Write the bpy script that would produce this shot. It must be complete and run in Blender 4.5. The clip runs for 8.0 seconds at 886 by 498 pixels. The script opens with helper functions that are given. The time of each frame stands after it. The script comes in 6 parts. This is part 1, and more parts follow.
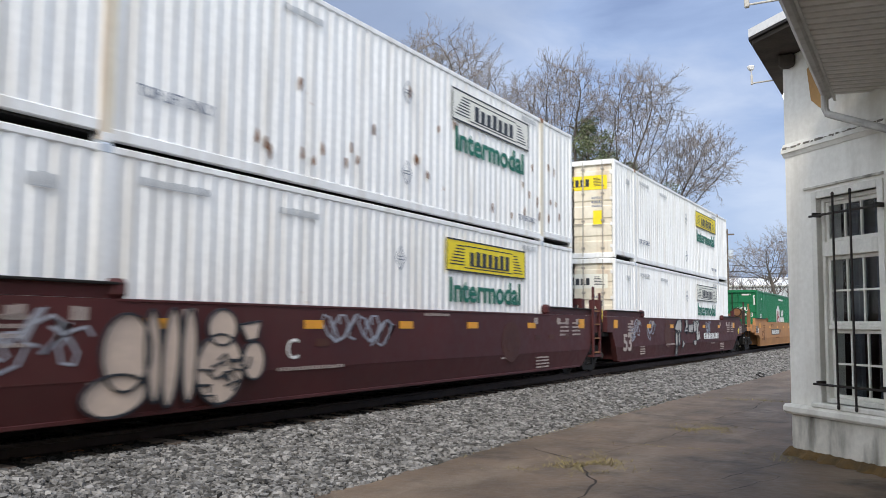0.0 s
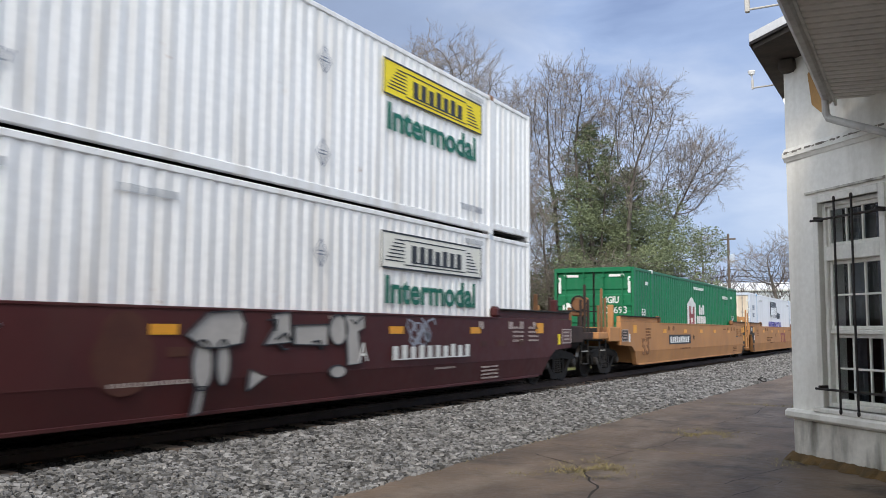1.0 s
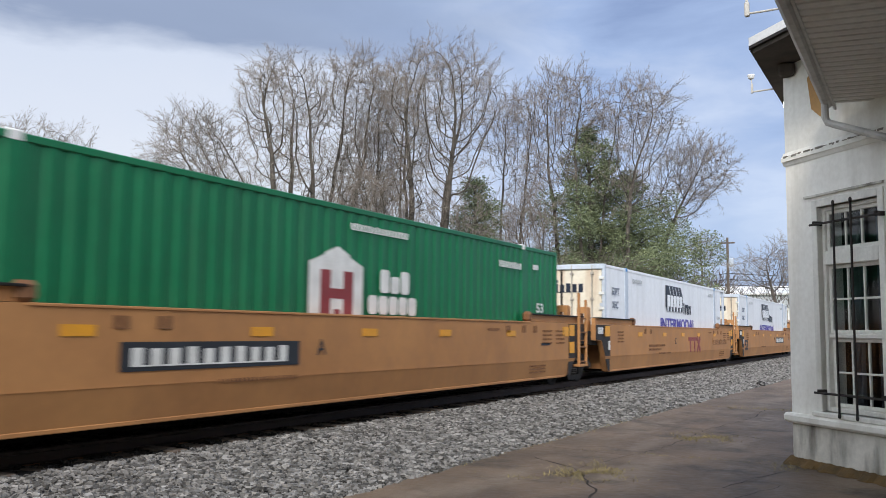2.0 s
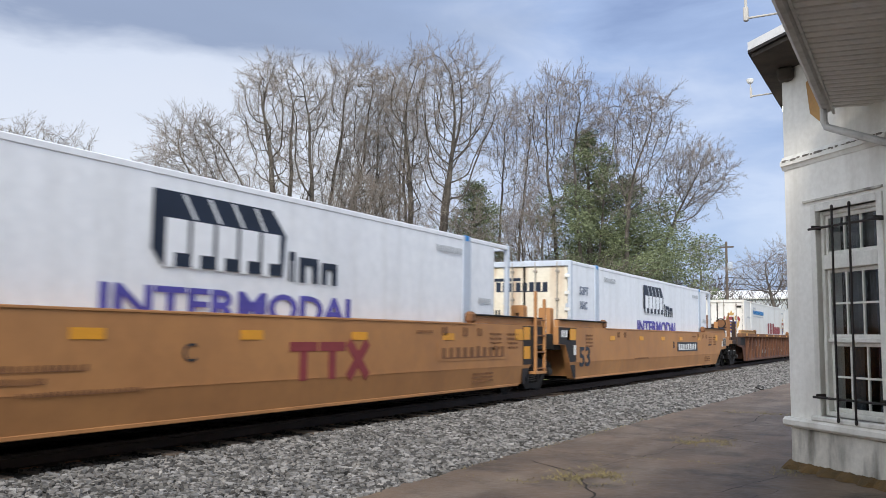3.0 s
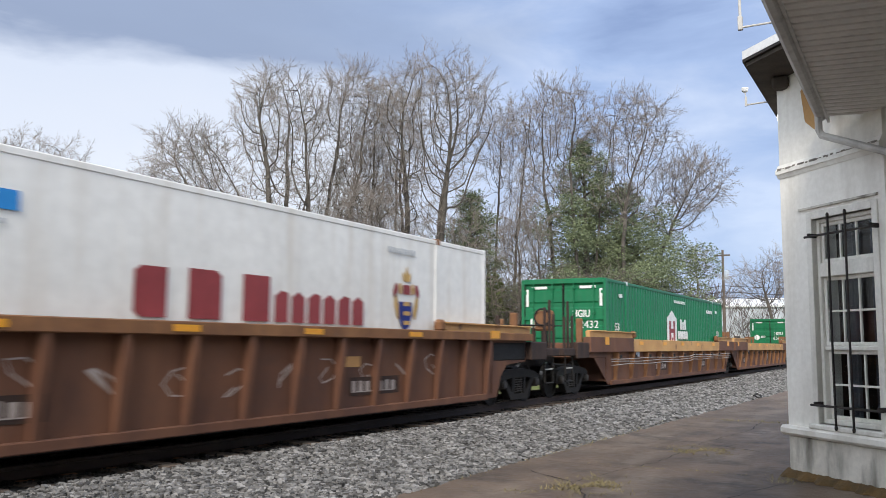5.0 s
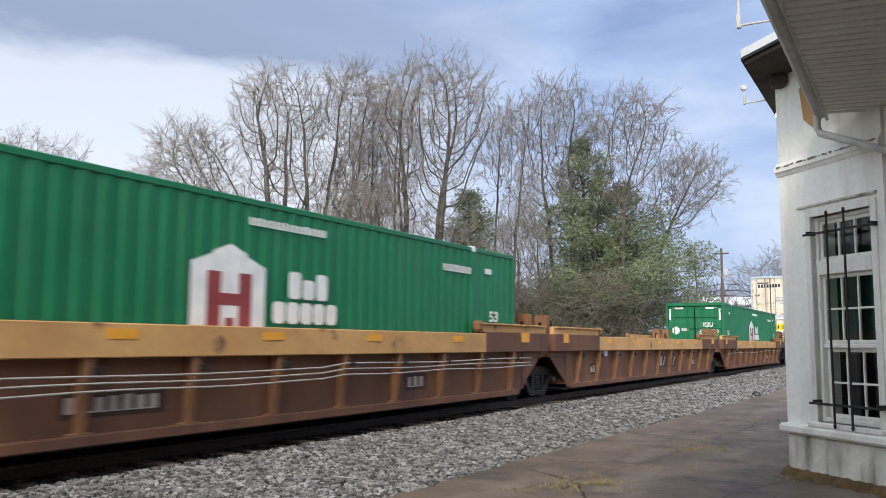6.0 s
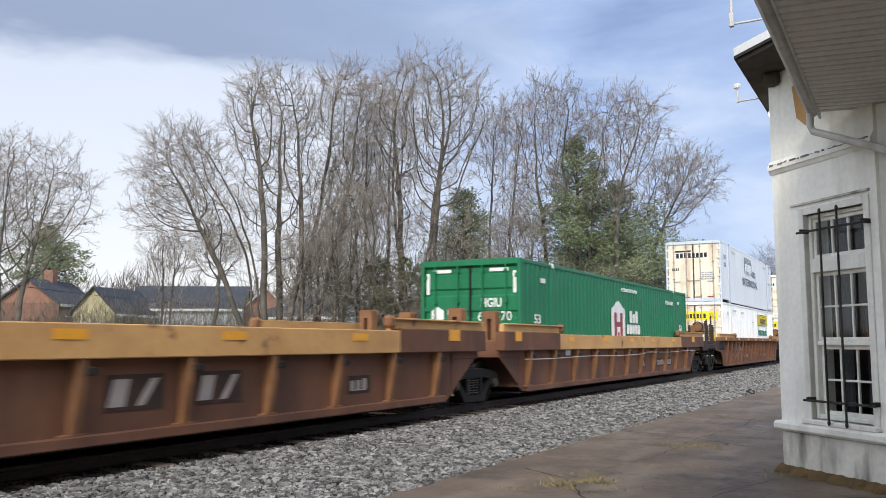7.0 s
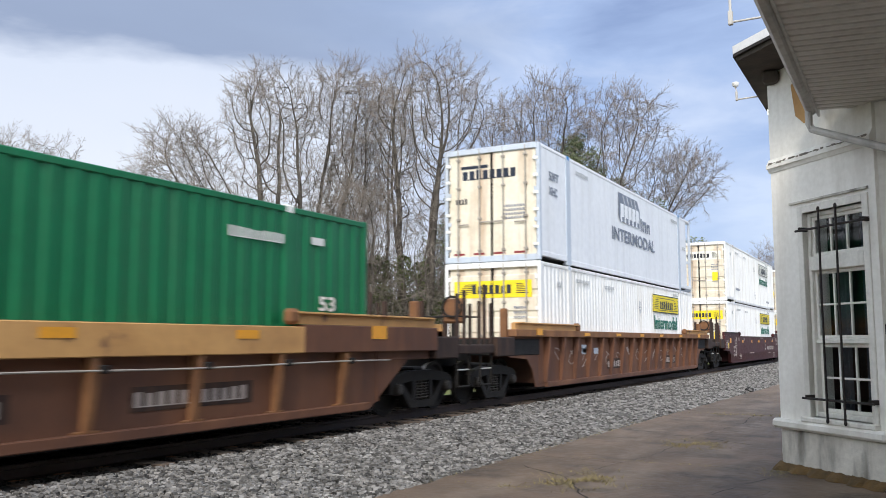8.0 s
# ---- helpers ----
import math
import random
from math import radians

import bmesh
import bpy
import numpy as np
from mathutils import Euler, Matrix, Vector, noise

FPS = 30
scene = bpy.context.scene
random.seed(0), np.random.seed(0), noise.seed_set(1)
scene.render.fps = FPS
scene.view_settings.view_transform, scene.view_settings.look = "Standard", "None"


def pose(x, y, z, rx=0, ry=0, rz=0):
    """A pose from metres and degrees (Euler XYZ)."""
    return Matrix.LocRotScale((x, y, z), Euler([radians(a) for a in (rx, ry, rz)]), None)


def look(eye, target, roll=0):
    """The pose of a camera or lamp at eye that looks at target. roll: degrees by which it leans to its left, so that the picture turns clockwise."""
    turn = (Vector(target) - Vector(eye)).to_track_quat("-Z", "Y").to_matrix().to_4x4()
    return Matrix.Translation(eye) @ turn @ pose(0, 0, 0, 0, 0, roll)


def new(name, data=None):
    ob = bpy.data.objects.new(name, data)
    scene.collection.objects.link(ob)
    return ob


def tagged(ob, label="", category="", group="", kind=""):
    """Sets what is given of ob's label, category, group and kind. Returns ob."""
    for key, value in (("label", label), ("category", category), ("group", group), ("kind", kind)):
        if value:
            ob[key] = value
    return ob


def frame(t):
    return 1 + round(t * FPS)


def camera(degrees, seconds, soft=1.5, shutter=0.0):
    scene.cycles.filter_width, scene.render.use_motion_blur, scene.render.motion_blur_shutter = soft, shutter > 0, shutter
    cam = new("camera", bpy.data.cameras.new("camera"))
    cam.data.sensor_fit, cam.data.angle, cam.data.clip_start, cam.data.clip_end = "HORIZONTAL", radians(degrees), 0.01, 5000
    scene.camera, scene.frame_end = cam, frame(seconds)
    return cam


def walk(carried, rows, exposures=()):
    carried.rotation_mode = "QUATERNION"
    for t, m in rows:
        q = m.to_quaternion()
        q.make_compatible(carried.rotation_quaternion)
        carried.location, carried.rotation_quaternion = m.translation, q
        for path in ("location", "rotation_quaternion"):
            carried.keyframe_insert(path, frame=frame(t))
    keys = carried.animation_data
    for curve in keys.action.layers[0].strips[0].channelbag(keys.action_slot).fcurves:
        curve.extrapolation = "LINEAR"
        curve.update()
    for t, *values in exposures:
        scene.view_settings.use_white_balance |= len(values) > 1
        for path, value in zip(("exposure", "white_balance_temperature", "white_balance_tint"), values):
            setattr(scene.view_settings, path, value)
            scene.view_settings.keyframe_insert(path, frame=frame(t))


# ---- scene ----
EYE = (0.0, 0.0, 1.271)


def aim(yaw, pitch, roll):
    """Camera pose from its yaw left of the track's line, its tilt and its lean, in degrees."""
    y, p = radians(yaw), radians(pitch)
    way = Vector((-math.sin(y) * math.cos(p), math.cos(y) * math.cos(p), math.sin(p)))
    return look(EYE, Vector(EYE) + way, roll)


cam = camera(54.67, 8.0, soft=0.6, shutter=0.16)
walk(cam, [
    (0.0, aim(29.259, 4.956, 0.509)),
    (0.5, aim(29.286, 5.136, 0.443)),
    (1.0, aim(29.346, 5.297, 0.417)),
    (1.5, aim(29.333, 5.359, 0.556)),
    (3.0, aim(29.232, 5.718, 0.725)),
    (3.5, aim(29.106, 5.774, 0.865)),
    (4.0, aim(29.062, 6.113, 0.663)),
    (4.5, aim(29.048, 6.351, 0.530)),
    (6.0, aim(28.942, 6.283, 0.306)),
    (6.5, aim(28.807, 6.189, 0.363)),
    (7.0, aim(28.568, 6.230, 0.035)),
    (7.5, aim(28.510, 6.121, 0.080)),
    (8.0, aim(28.502, 6.119, -0.019)),
], exposures=[(0.0, 0.29), (1.5, 0.30), (3.5, 0.34), (6.0, 0.44), (8.0, 0.43)])

# ---------------------------------------------------------------- world and sun
SUN_ELEV, SUN_AZ = 34.0, 166.0   # azimuth clockwise from +Y
world = bpy.data.worlds.new("sky")
scene.world = world
world.use_nodes = True
wn, wl = world.node_tree.nodes, world.node_tree.links
wn.clear()


def wmath(op, a, b=None):
    n = wn.new("ShaderNodeMath")
    n.operation = op
    for i, v in enumerate((a, b)):
        if v is None:
            continue
        if isinstance(v, (int, float)):
            n.inputs[i].default_value = v
        else:
            wl.new(v, n.inputs[i])
    return n.outputs[0]


def wmix(fac, a, b):
    n = wn.new("ShaderNodeMix")
    n.data_type = "RGBA"
    for sock, v in ((n.inputs[0], fac), (n.inputs[6], a), (n.inputs[7], b)):
        if isinstance(v, tuple):
            sock.default_value = (*v, 1)
        elif isinstance(v, (int, float)):
            sock.default_value = v
        else:
            wl.new(v, sock)
    return n.outputs[2]


def wramp(fac, stops):
    n = wn.new("ShaderNodeValToRGB")
    el = n.color_ramp.elements
    while len(el) < len(stops):
        el.new(0.5)
    for e, (p, c) in zip(el, stops):
        e.position, e.color = p, (*c, 1) if isinstance(c, tuple) else (c, c, c, 1)
    wl.new(fac, n.inputs[0])
    return n.outputs[0]


co = wn.new("ShaderNodeTexCoord").outputs["Generated"]
sep = wn.new("ShaderNodeSeparateXYZ")
wl.new(co, sep.inputs[0])
sky = wn.new("ShaderNodeTexSky")
sky.sky_type, sky.sun_disc = "NISHITA", False
sky.sun_elevation, sky.sun_rotation = radians(SUN_ELEV), radians(SUN_AZ)
scale = wn.new("ShaderNodeVectorMath")
scale.operation = "MULTIPLY"
wl.new(co, scale.inputs[0])
scale.inputs[1].default_value = (1.0, 1.0, 3.2)


def wnoise(s, detail, rough, dist=0.0):
    n = wn.new("ShaderNodeTexNoise")
    n.inputs["Scale"].default_value, n.inputs["Detail"].default_value = s, detail
    n.inputs["Roughness"].default_value, n.inputs["Distortion"].default_value = rough, dist
    wl.new(scale.outputs[0], n.inputs["Vector"])
    return n.outputs[0]


big, fine = wnoise(1.7, 5, 0.5, 0.3), wnoise(5.5, 6, 0.55, 0.4)
height = wmath("ADD", sep.outputs[2], wmath("ADD", wmath("MULTIPLY", wmath("SUBTRACT", big, 0.5), 0.16),
                                            wmath("MULTIPLY", wmath("SUBTRACT", fine, 0.5), 0.07)))
deck = wramp(height, [(0.0, (0.80, 0.77, 0.78)), (0.10, (0.74, 0.75, 0.80)), (0.295, (0.62, 0.67, 0.78)), (0.325, (0.27, 0.325, 0.46)),
                      (0.50, (0.33, 0.41, 0.57)), (1.0, (0.62, 0.66, 0.74))])
blue = wramp(wmath("ADD", wmath("MULTIPLY", fine, 0.6), wmath("MULTIPLY", big, 0.4)),
             [(0.36, (0.23, 0.31, 0.52)), (0.50, (0.33, 0.43, 0.66)), (0.66, (0.50, 0.58, 0.76))])
side = wramp(wmath("ADD", wmath("MULTIPLY", sep.outputs[0], -1.0), wmath("MULTIPLY", wmath("SUBTRACT", big, 0.5), 0.5)),
             [(0.36, 0.0), (0.62, 1.0)])
clouds = wmix(side, blue, deck)
# towards the sun the cloud layer is thin and bright
toward = wn.new("ShaderNodeVectorMath")
toward.operation = "DOT_PRODUCT"
wl.new(co, toward.inputs[0])
toward.inputs[1].default_value = (0.40, -0.76, 0.50)
clouds = wmix(wramp(wmath("ADD", toward.outputs[1], wmath("MULTIPLY", wmath("SUBTRACT", big, 0.5), 0.4)), [(0.0, 0.0), (0.60, 1.0)]), clouds, (1.22, 1.31, 1.44))
clear = wn.new("ShaderNodeVectorMath")
clear.operation = "SCALE"
wl.new(sky.outputs[0], clear.inputs[0])
clear.inputs[3].default_value = 0.10
mixed = wmix(0.85, clear.outputs[0], clouds)
bg = wn.new("ShaderNodeBackground")
wl.new(mixed, bg.inputs[0])
bg.inputs[1].default_value = 1.0
wl.new(bg.outputs[0], wn.new("ShaderNodeOutputWorld").inputs[0])

sun = new("sun", bpy.data.lights.new("sun", "SUN"))
sun.data.energy, sun.data.angle, sun.data.color = 2.0, radians(14), (1.0, 0.93, 0.83)
sa, se = radians(SUN_AZ), radians(SUN_ELEV)
sun.matrix_world = look(Vector((math.sin(sa) * math.cos(se), math.cos(sa) * math.cos(se), math.sin(se))) * 50, (0, 0, 0))


# ---------------------------------------------------------------- materials
def mat(name, c1, c2=None, scale=3.0, rough=0.7, metal=0.0, bump=0.0, bscale=40.0, streak=None, amount=0.5, sscale=(6, 6, 0.5),
        island=0.0, spots=None, spot_cut=0.62, spot_scale=4.0, spot_soft=0.06, alpha_rough=0.15, gloss=0.3):
    m = bpy.data.materials.new(name)
    m.use_nodes = True
    n, l = m.node_tree.nodes, m.node_tree.links
    b = n["Principled BSDF"]
    tc = n.new("ShaderNodeTexCoord").outputs["Object"]

    def noise_at(s, vec=None, detail=5):
        k = n.new("ShaderNodeTexNoise")
        k.inputs["Scale"].default_value, k.inputs["Detail"].default_value = s, detail
        l.new(vec or tc, k.inputs["Vector"])
        return k.outputs[0]

    def ramp(f, a, z):
        k = n.new("ShaderNodeMapRange")
        k.inputs[1].default_value, k.inputs[2].default_value = a, z
        l.new(f, k.inputs[0])
        return k.outputs[0]

    def mix(f, a, z, kind="MIX"):
        k = n.new("ShaderNodeMix")
        k.data_type, k.blend_type = "RGBA", kind
        for s, v in ((k.inputs[0], f), (k.inputs[6], a), (k.inputs[7], z)):
            if isinstance(v, tuple):
                s.default_value = (*v, 1)
            elif isinstance(v, float):
                s.default_value = v
            else:
                l.new(v, s)
        return k.outputs[2]

    c2 = c2 or tuple(v * 0.75 for v in c1)
    col = mix(ramp(noise_at(scale), 0.35, 0.65), c1, c2)
    fine = noise_at(scale * 9, detail=4)
    col = mix(0.18, col, mix(ramp(fine, 0.3, 0.7), tuple(v * 0.6 for v in c1), tuple(min(1, v * 1.25) for v in c1)))
    if streak:
        k = n.new("ShaderNodeVectorMath")
        k.operation = "MULTIPLY"
        l.new(tc, k.inputs[0])
        k.inputs[1].default_value = sscale
        s = ramp(noise_at(1.0, k.outputs[0], 6), 0.48, 0.75)
        k2 = n.new("ShaderNodeMath")
        k2.operation = "MULTIPLY"
        l.new(s, k2.inputs[0])
        k2.inputs[1].default_value = amount
        col = mix(k2.outputs[0], col, streak)
    if spots:
        col = mix(ramp(noise_at(spot_scale, detail=7), spot_cut, spot_cut + spot_soft), col, spots)
    if island:
        o = n.new("ShaderNodeObjectInfo").outputs["Random"]
        g = n.new("ShaderNodeNewGeometry").outputs["Random Per Island"]
        a = n.new("ShaderNodeMath")
        a.operation = "ADD"
        l.new(o, a.inputs[0]), l.new(g, a.inputs[1])
        f = n.new("ShaderNodeMath")
        f.operation = "FRACT"
        l.new(a.outputs[0], f.inputs[0])
        v = n.new("ShaderNodeMapRange")
        v.inputs[3].default_value, v.inputs[4].default_value = 1 - island, 1 + island
        l.new(f.outputs[0], v.inputs[0])
        h = n.new("ShaderNodeHueSaturation")
        l.new(v.outputs[0], h.inputs["Value"]), l.new(col, h.inputs["Color"])
        col = h.outputs[0]
    l.new(col, b.inputs["Base Color"])
    r = n.new("ShaderNodeMapRange")
    r.inputs[3].default_value, r.inputs[4].default_value = max(0.02, rough - alpha_rough), min(1, rough + alpha_rough)
    l.new(fine, r.inputs[0])
    l.new(r.outputs[0], b.inputs["Roughness"])
    b.inputs["Metallic"].default_value = metal
    b.inputs["Specular IOR Level"].default_value = gloss
    if bump:
        k = n.new("ShaderNodeBump")
        k.inputs["Strength"].default_value, k.inputs["Distance"].default_value = bump, 0.02
        l.new(noise_at(bscale, detail=6), k.inputs["Height"])
        l.new(k.outputs[0], b.inputs["Normal"])
    return m


RUST = (0.16, 0.07, 0.03)
M = {}
M["white_box"] = mat("white_box", (0.90, 0.91, 0.92), (0.85, 0.86, 0.87), 1.2, 0.5, streak=(0.50, 0.44, 0.36), amount=0.45, sscale=(5, 5, 0.35), spots=(0.35, 0.2, 0.11), spot_cut=0.72, spot_scale=2.6)
M["white_smooth"] = mat("white_smooth", (0.88, 0.90, 0.94), (0.84, 0.86, 0.91), 0.6, 0.38, streak=(0.55, 0.55, 0.55), amount=0.3, sscale=(3, 3, 0.3))
M["white_reefer"] = mat("white_reefer", (0.82, 0.81, 0.78), (0.76, 0.75, 0.72), 0.6, 0.45, streak=(0.5, 0.42, 0.32), amount=0.35, sscale=(4, 4, 0.3))
M["white_door"] = mat("white_door", (0.80, 0.75, 0.64), (0.70, 0.62, 0.48), 1.0, 0.5, streak=(0.42, 0.22, 0.10), amount=0.75, sscale=(3, 3, 0.25))
M["rod_grey"] = mat("rod_grey", (0.40, 0.37, 0.33), (0.28, 0.25, 0.22), 4, 0.6)
M["grey_post"] = mat("grey_post", (0.56, 0.62, 0.72), (0.48, 0.54, 0.63), 1.0, 0.45, streak=(0.4, 0.38, 0.36), amount=0.3)
M["green_box"] = mat("green_box", (0.008, 0.160, 0.066), (0.007, 0.135, 0.056), 0.8, 0.42, streak=(0.05, 0.14, 0.08), amount=0.3)
M["grey_roof"] = mat("grey_roof", (0.5, 0.5, 0.49), None, 2, 0.6, streak=RUST, amount=0.3)
M["maroon"] = mat("maroon", (0.078, 0.0185, 0.0185), (0.058, 0.0155, 0.0165), 0.7, 0.55, streak=(0.085, 0.036, 0.031), amount=0.5, sscale=(3, 1.2, 0.5), bump=0.05)
M["tan"] = mat("tan", (0.50, 0.245, 0.095), (0.40, 0.190, 0.076), 0.7, 0.6, streak=(0.31, 0.155, 0.072), amount=0.6, sscale=(3, 1.2, 0.5), bump=0.05)
M["chord"] = mat("chord", (0.60, 0.345, 0.135), (0.49, 0.265, 0.10), 1.1, 0.6, streak=(0.20, 0.09, 0.045), amount=0.5, sscale=(2, 0.7, 1.2), spots=(0.17, 0.085, 0.05), spot_cut=0.66, spot_scale=2.2, bump=0.05)
M["brown"] = mat("brown", (0.162, 0.073, 0.042), (0.094, 0.046, 0.033), 0.9, 0.7, streak=(0.23, 0.105, 0.055), amount=0.7, sscale=(2, 1.6, 0.35), bump=0.08)
M["dark_brown"] = mat("dark_brown", (0.050, 0.031, 0.025), (0.032, 0.021, 0.018), 2.0, 0.75, streak=(0.11, 0.055, 0.032), amount=0.5, bump=0.1)
M["rust_edge"] = mat("rust_edge", (0.27, 0.130, 0.058), (0.17, 0.080, 0.040), 2.5, 0.75, streak=(0.13, 0.07, 0.05), amount=0.5, bump=0.1)
M["black_steel"] = mat("black_steel", (0.012, 0.011, 0.011), (0.022, 0.019, 0.017), 3, 0.7, bump=0.05)
M["truck_steel"] = mat("truck_steel", (0.012, 0.011, 0.010), (0.022, 0.018, 0.015), 3, 0.75, bump=0.1)
M["spring_steel"] = mat("spring_steel", (0.060, 0.052, 0.045), (0.04, 0.034, 0.03), 6, 0.6)
M["tread"] = mat("tread", (0.25, 0.24, 0.23), None, 5, 0.35, metal=0.9)
# rail colour lowered to carry the shade under the train
M["rail_top"] = mat("rail_top", (0.055, 0.036, 0.029), (0.038, 0.026, 0.022), 3, 0.65, metal=0.0)
M["yellow"] = mat("yellow", (0.90, 0.71, 0.025), (0.85, 0.66, 0.025), 2, 0.5)
M["cream_panel"] = mat("cream_panel", (0.80, 0.79, 0.70), (0.80, 0.79, 0.74), 1.5, 0.5)
M["ink"] = mat("ink", (0.035, 0.04, 0.05), None, 2, 0.5)
M["logo_green"] = mat("logo_green", (0.012, 0.16, 0.11), None, 2, 0.5)
M["logo_violet"] = mat("logo_violet", (0.10, 0.09, 0.42), None, 2, 0.5)
M["crest_blue"] = mat("crest_blue", (0.02, 0.035, 0.22), None, 2, 0.5)
M["logo_navy"] = mat("logo_navy", (0.02, 0.03, 0.055), None, 2, 0.5)
M["logo_blue"] = mat("logo_blue", (0.03, 0.25, 0.62), None, 2, 0.5)
M["logo_grey"] = mat("logo_grey", (0.22, 0.25, 0.32), None, 2, 0.5)
M["faint_mark"] = mat("faint_mark", (0.42, 0.44, 0.47), (0.52, 0.54, 0.56), 6, 0.5)
M["logo_red"] = mat("logo_red", (0.30, 0.055, 0.06), None, 2, 0.5)
M["logo_gold"] = mat("logo_gold", (0.55, 0.35, 0.12), None, 4, 0.5)
M["paint_white"] = mat("paint_white", (0.80, 0.80, 0.78), (0.66, 0.66, 0.64), 4, 0.55)
M["faded_white"] = mat("faded_white", (0.42, 0.36, 0.33), (0.34, 0.28, 0.26), 3, 0.6)
M["graffiti_cream"] = mat("graffiti_cream", (0.60, 0.48, 0.40), (0.50, 0.40, 0.34), 1.5, 0.6)
M["graffiti_white"] = mat("graffiti_white", (0.46, 0.44, 0.42), (0.36, 0.34, 0.33), 1.5, 0.6)
M["curtain"] = mat("curtain", (0.13, 0.14, 0.16), (0.08, 0.09, 0.11), 2, 0.8)
M["graffiti_blue"] = mat("graffiti_blue", (0.28, 0.31, 0.38), (0.36, 0.36, 0.40), 1.5, 0.6)
M["reflector"] = mat("reflector", (0.80, 0.36, 0.03), (0.70, 0.32, 0.04), 6, 0.4)
# near-black colour stands for shade under the train and between the stones
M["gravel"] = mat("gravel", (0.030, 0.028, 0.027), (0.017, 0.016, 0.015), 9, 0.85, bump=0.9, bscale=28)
M["stone"] = mat("stone", (0.238, 0.230, 0.222), (0.088, 0.085, 0.082), 4.0, 0.85, island=0.72)
# tie colour lowered a little for the shade under the train
M["tie"] = mat("tie", (0.105, 0.078, 0.062), (0.155, 0.120, 0.095), 2.5, 0.85, bump=0.4, bscale=25, island=0.3)
M["bark"] = mat("bark", (0.130, 0.112, 0.097), (0.078, 0.068, 0.060), 2.5, 0.9, island=0.2, bump=0.5, bscale=18)
M["twig"] = mat("twig", (0.31, 0.268, 0.238), (0.235, 0.204, 0.182), 0.6, 0.9, island=0.25)
M["needle"] = mat("needle", (0.205, 0.240, 0.130), (0.15, 0.180, 0.105), 0.7, 0.8, island=0.45)
M["brush"] = mat("brush", (0.20, 0.172, 0.138), (0.12, 0.105, 0.088), 0.8, 0.9, island=0.35)
M["ivy"] = mat("ivy", (0.125, 0.150, 0.048), (0.080, 0.105, 0.040), 0.7, 0.7, island=0.4)
M["grass"] = mat("grass", (0.12, 0.16, 0.045), (0.17, 0.16, 0.07), 0.35, 0.9, bump=0.6, bscale=12)
M["dry_grass"] = mat("dry_grass", (0.34, 0.27, 0.13), (0.22, 0.19, 0.08), 3, 0.9, island=0.4)
M["wall_white"] = mat("wall_white", (0.88, 0.855, 0.79), (0.80, 0.775, 0.71), 1.6, 0.75, streak=(0.42, 0.39, 0.32), amount=0.5, sscale=(3, 3, 0.4), bump=0.2, bscale=9)
M["wall_base"] = mat("wall_base", (0.72, 0.69, 0.62), (0.54, 0.51, 0.45), 2.0, 0.85, streak=(0.10, 0.09, 0.07), amount=0.9, sscale=(4, 4, 1.2), bump=0.5, bscale=14)
M["flake_and_shade"] = mat("flake_and_shade", (0.26, 0.235, 0.20), (0.15, 0.135, 0.115), 6, 0.9)
M["moss"] = mat("moss", (0.14, 0.085, 0.032), (0.055, 0.042, 0.024), 5, 0.95, bump=0.8, bscale=30)
M["trim_white"] = mat("trim_white", (0.80, 0.78, 0.72), (0.70, 0.68, 0.62), 3, 0.6, streak=(0.35, 0.32, 0.27), amount=0.4)
M["iron"] = mat("iron", (0.02, 0.018, 0.018), (0.04, 0.03, 0.025), 8, 0.6, bump=0.1)
M["soffit"] = mat("soffit", (0.74, 0.71, 0.66), (0.64, 0.61, 0.57), 1.5, 0.6)
M["gutter"] = mat("gutter", (0.56, 0.54, 0.50), (0.46, 0.44, 0.41), 2, 0.5, streak=(0.12, 0.10, 0.08), amount=0.4)
# old boards of the eaves; on the room walls this colour doubles as interior shade
M["wood_and_room_dark"] = mat("wood_and_room_dark", (0.055, 0.045, 0.04), (0.09, 0.075, 0.06), 3, 0.85, bump=0.3)
M["bare_wood"] = mat("bare_wood", (0.50, 0.30, 0.12), (0.42, 0.24, 0.10), 3, 0.8)
M["roof_metal"] = mat("roof_metal", (0.85, 0.85, 0.85), (0.75, 0.75, 0.75), 2, 0.4)
M["shingle"] = mat("shingle", (0.055, 0.06, 0.075), (0.04, 0.045, 0.055), 1.2, 0.85, island=0.2)
M["yellow_siding"] = mat("yellow_siding", (0.50, 0.44, 0.26), (0.45, 0.40, 0.24), 0.6, 0.7)
M["white_siding"] = mat("white_siding", (0.62, 0.66, 0.70), (0.55, 0.58, 0.62), 0.6, 0.7)
M["brick"] = mat("brick", (0.28, 0.150, 0.110), (0.22, 0.115, 0.088), 2.0, 0.85, island=0.2)
M["pole_wood"] = mat("pole_wood", (0.15, 0.12, 0.10), None, 2, 0.9)
M["far_trees"] = mat("far_trees", (0.14, 0.115, 0.11), (0.10, 0.085, 0.085), 0.3, 0.95, island=0.3)


def paving():
    m = mat("paving", (0.172, 0.122, 0.083), (0.088, 0.062, 0.043), 1.1, 0.62, bump=0.5, bscale=22, streak=(0.235, 0.187, 0.142), amount=0.8, sscale=(1.6, 0.5, 1), spots=(0.066, 0.049, 0.036), spot_cut=0.52, spot_soft=0.20, spot_scale=1.7, alpha_rough=0.2)
    return m


def glass():
    m = bpy.data.materials.new("glass")
    m.use_nodes = True
    b = m.node_tree.nodes["Principled BSDF"]
    b.inputs["Base Color"].default_value = (0.9, 0.95, 0.95, 1)
    b.inputs["Roughness"].default_value = 0.03
    b.inputs["Transmission Weight"].default_value = 1.0
    b.inputs["IOR"].default_value = 1.3
    return m


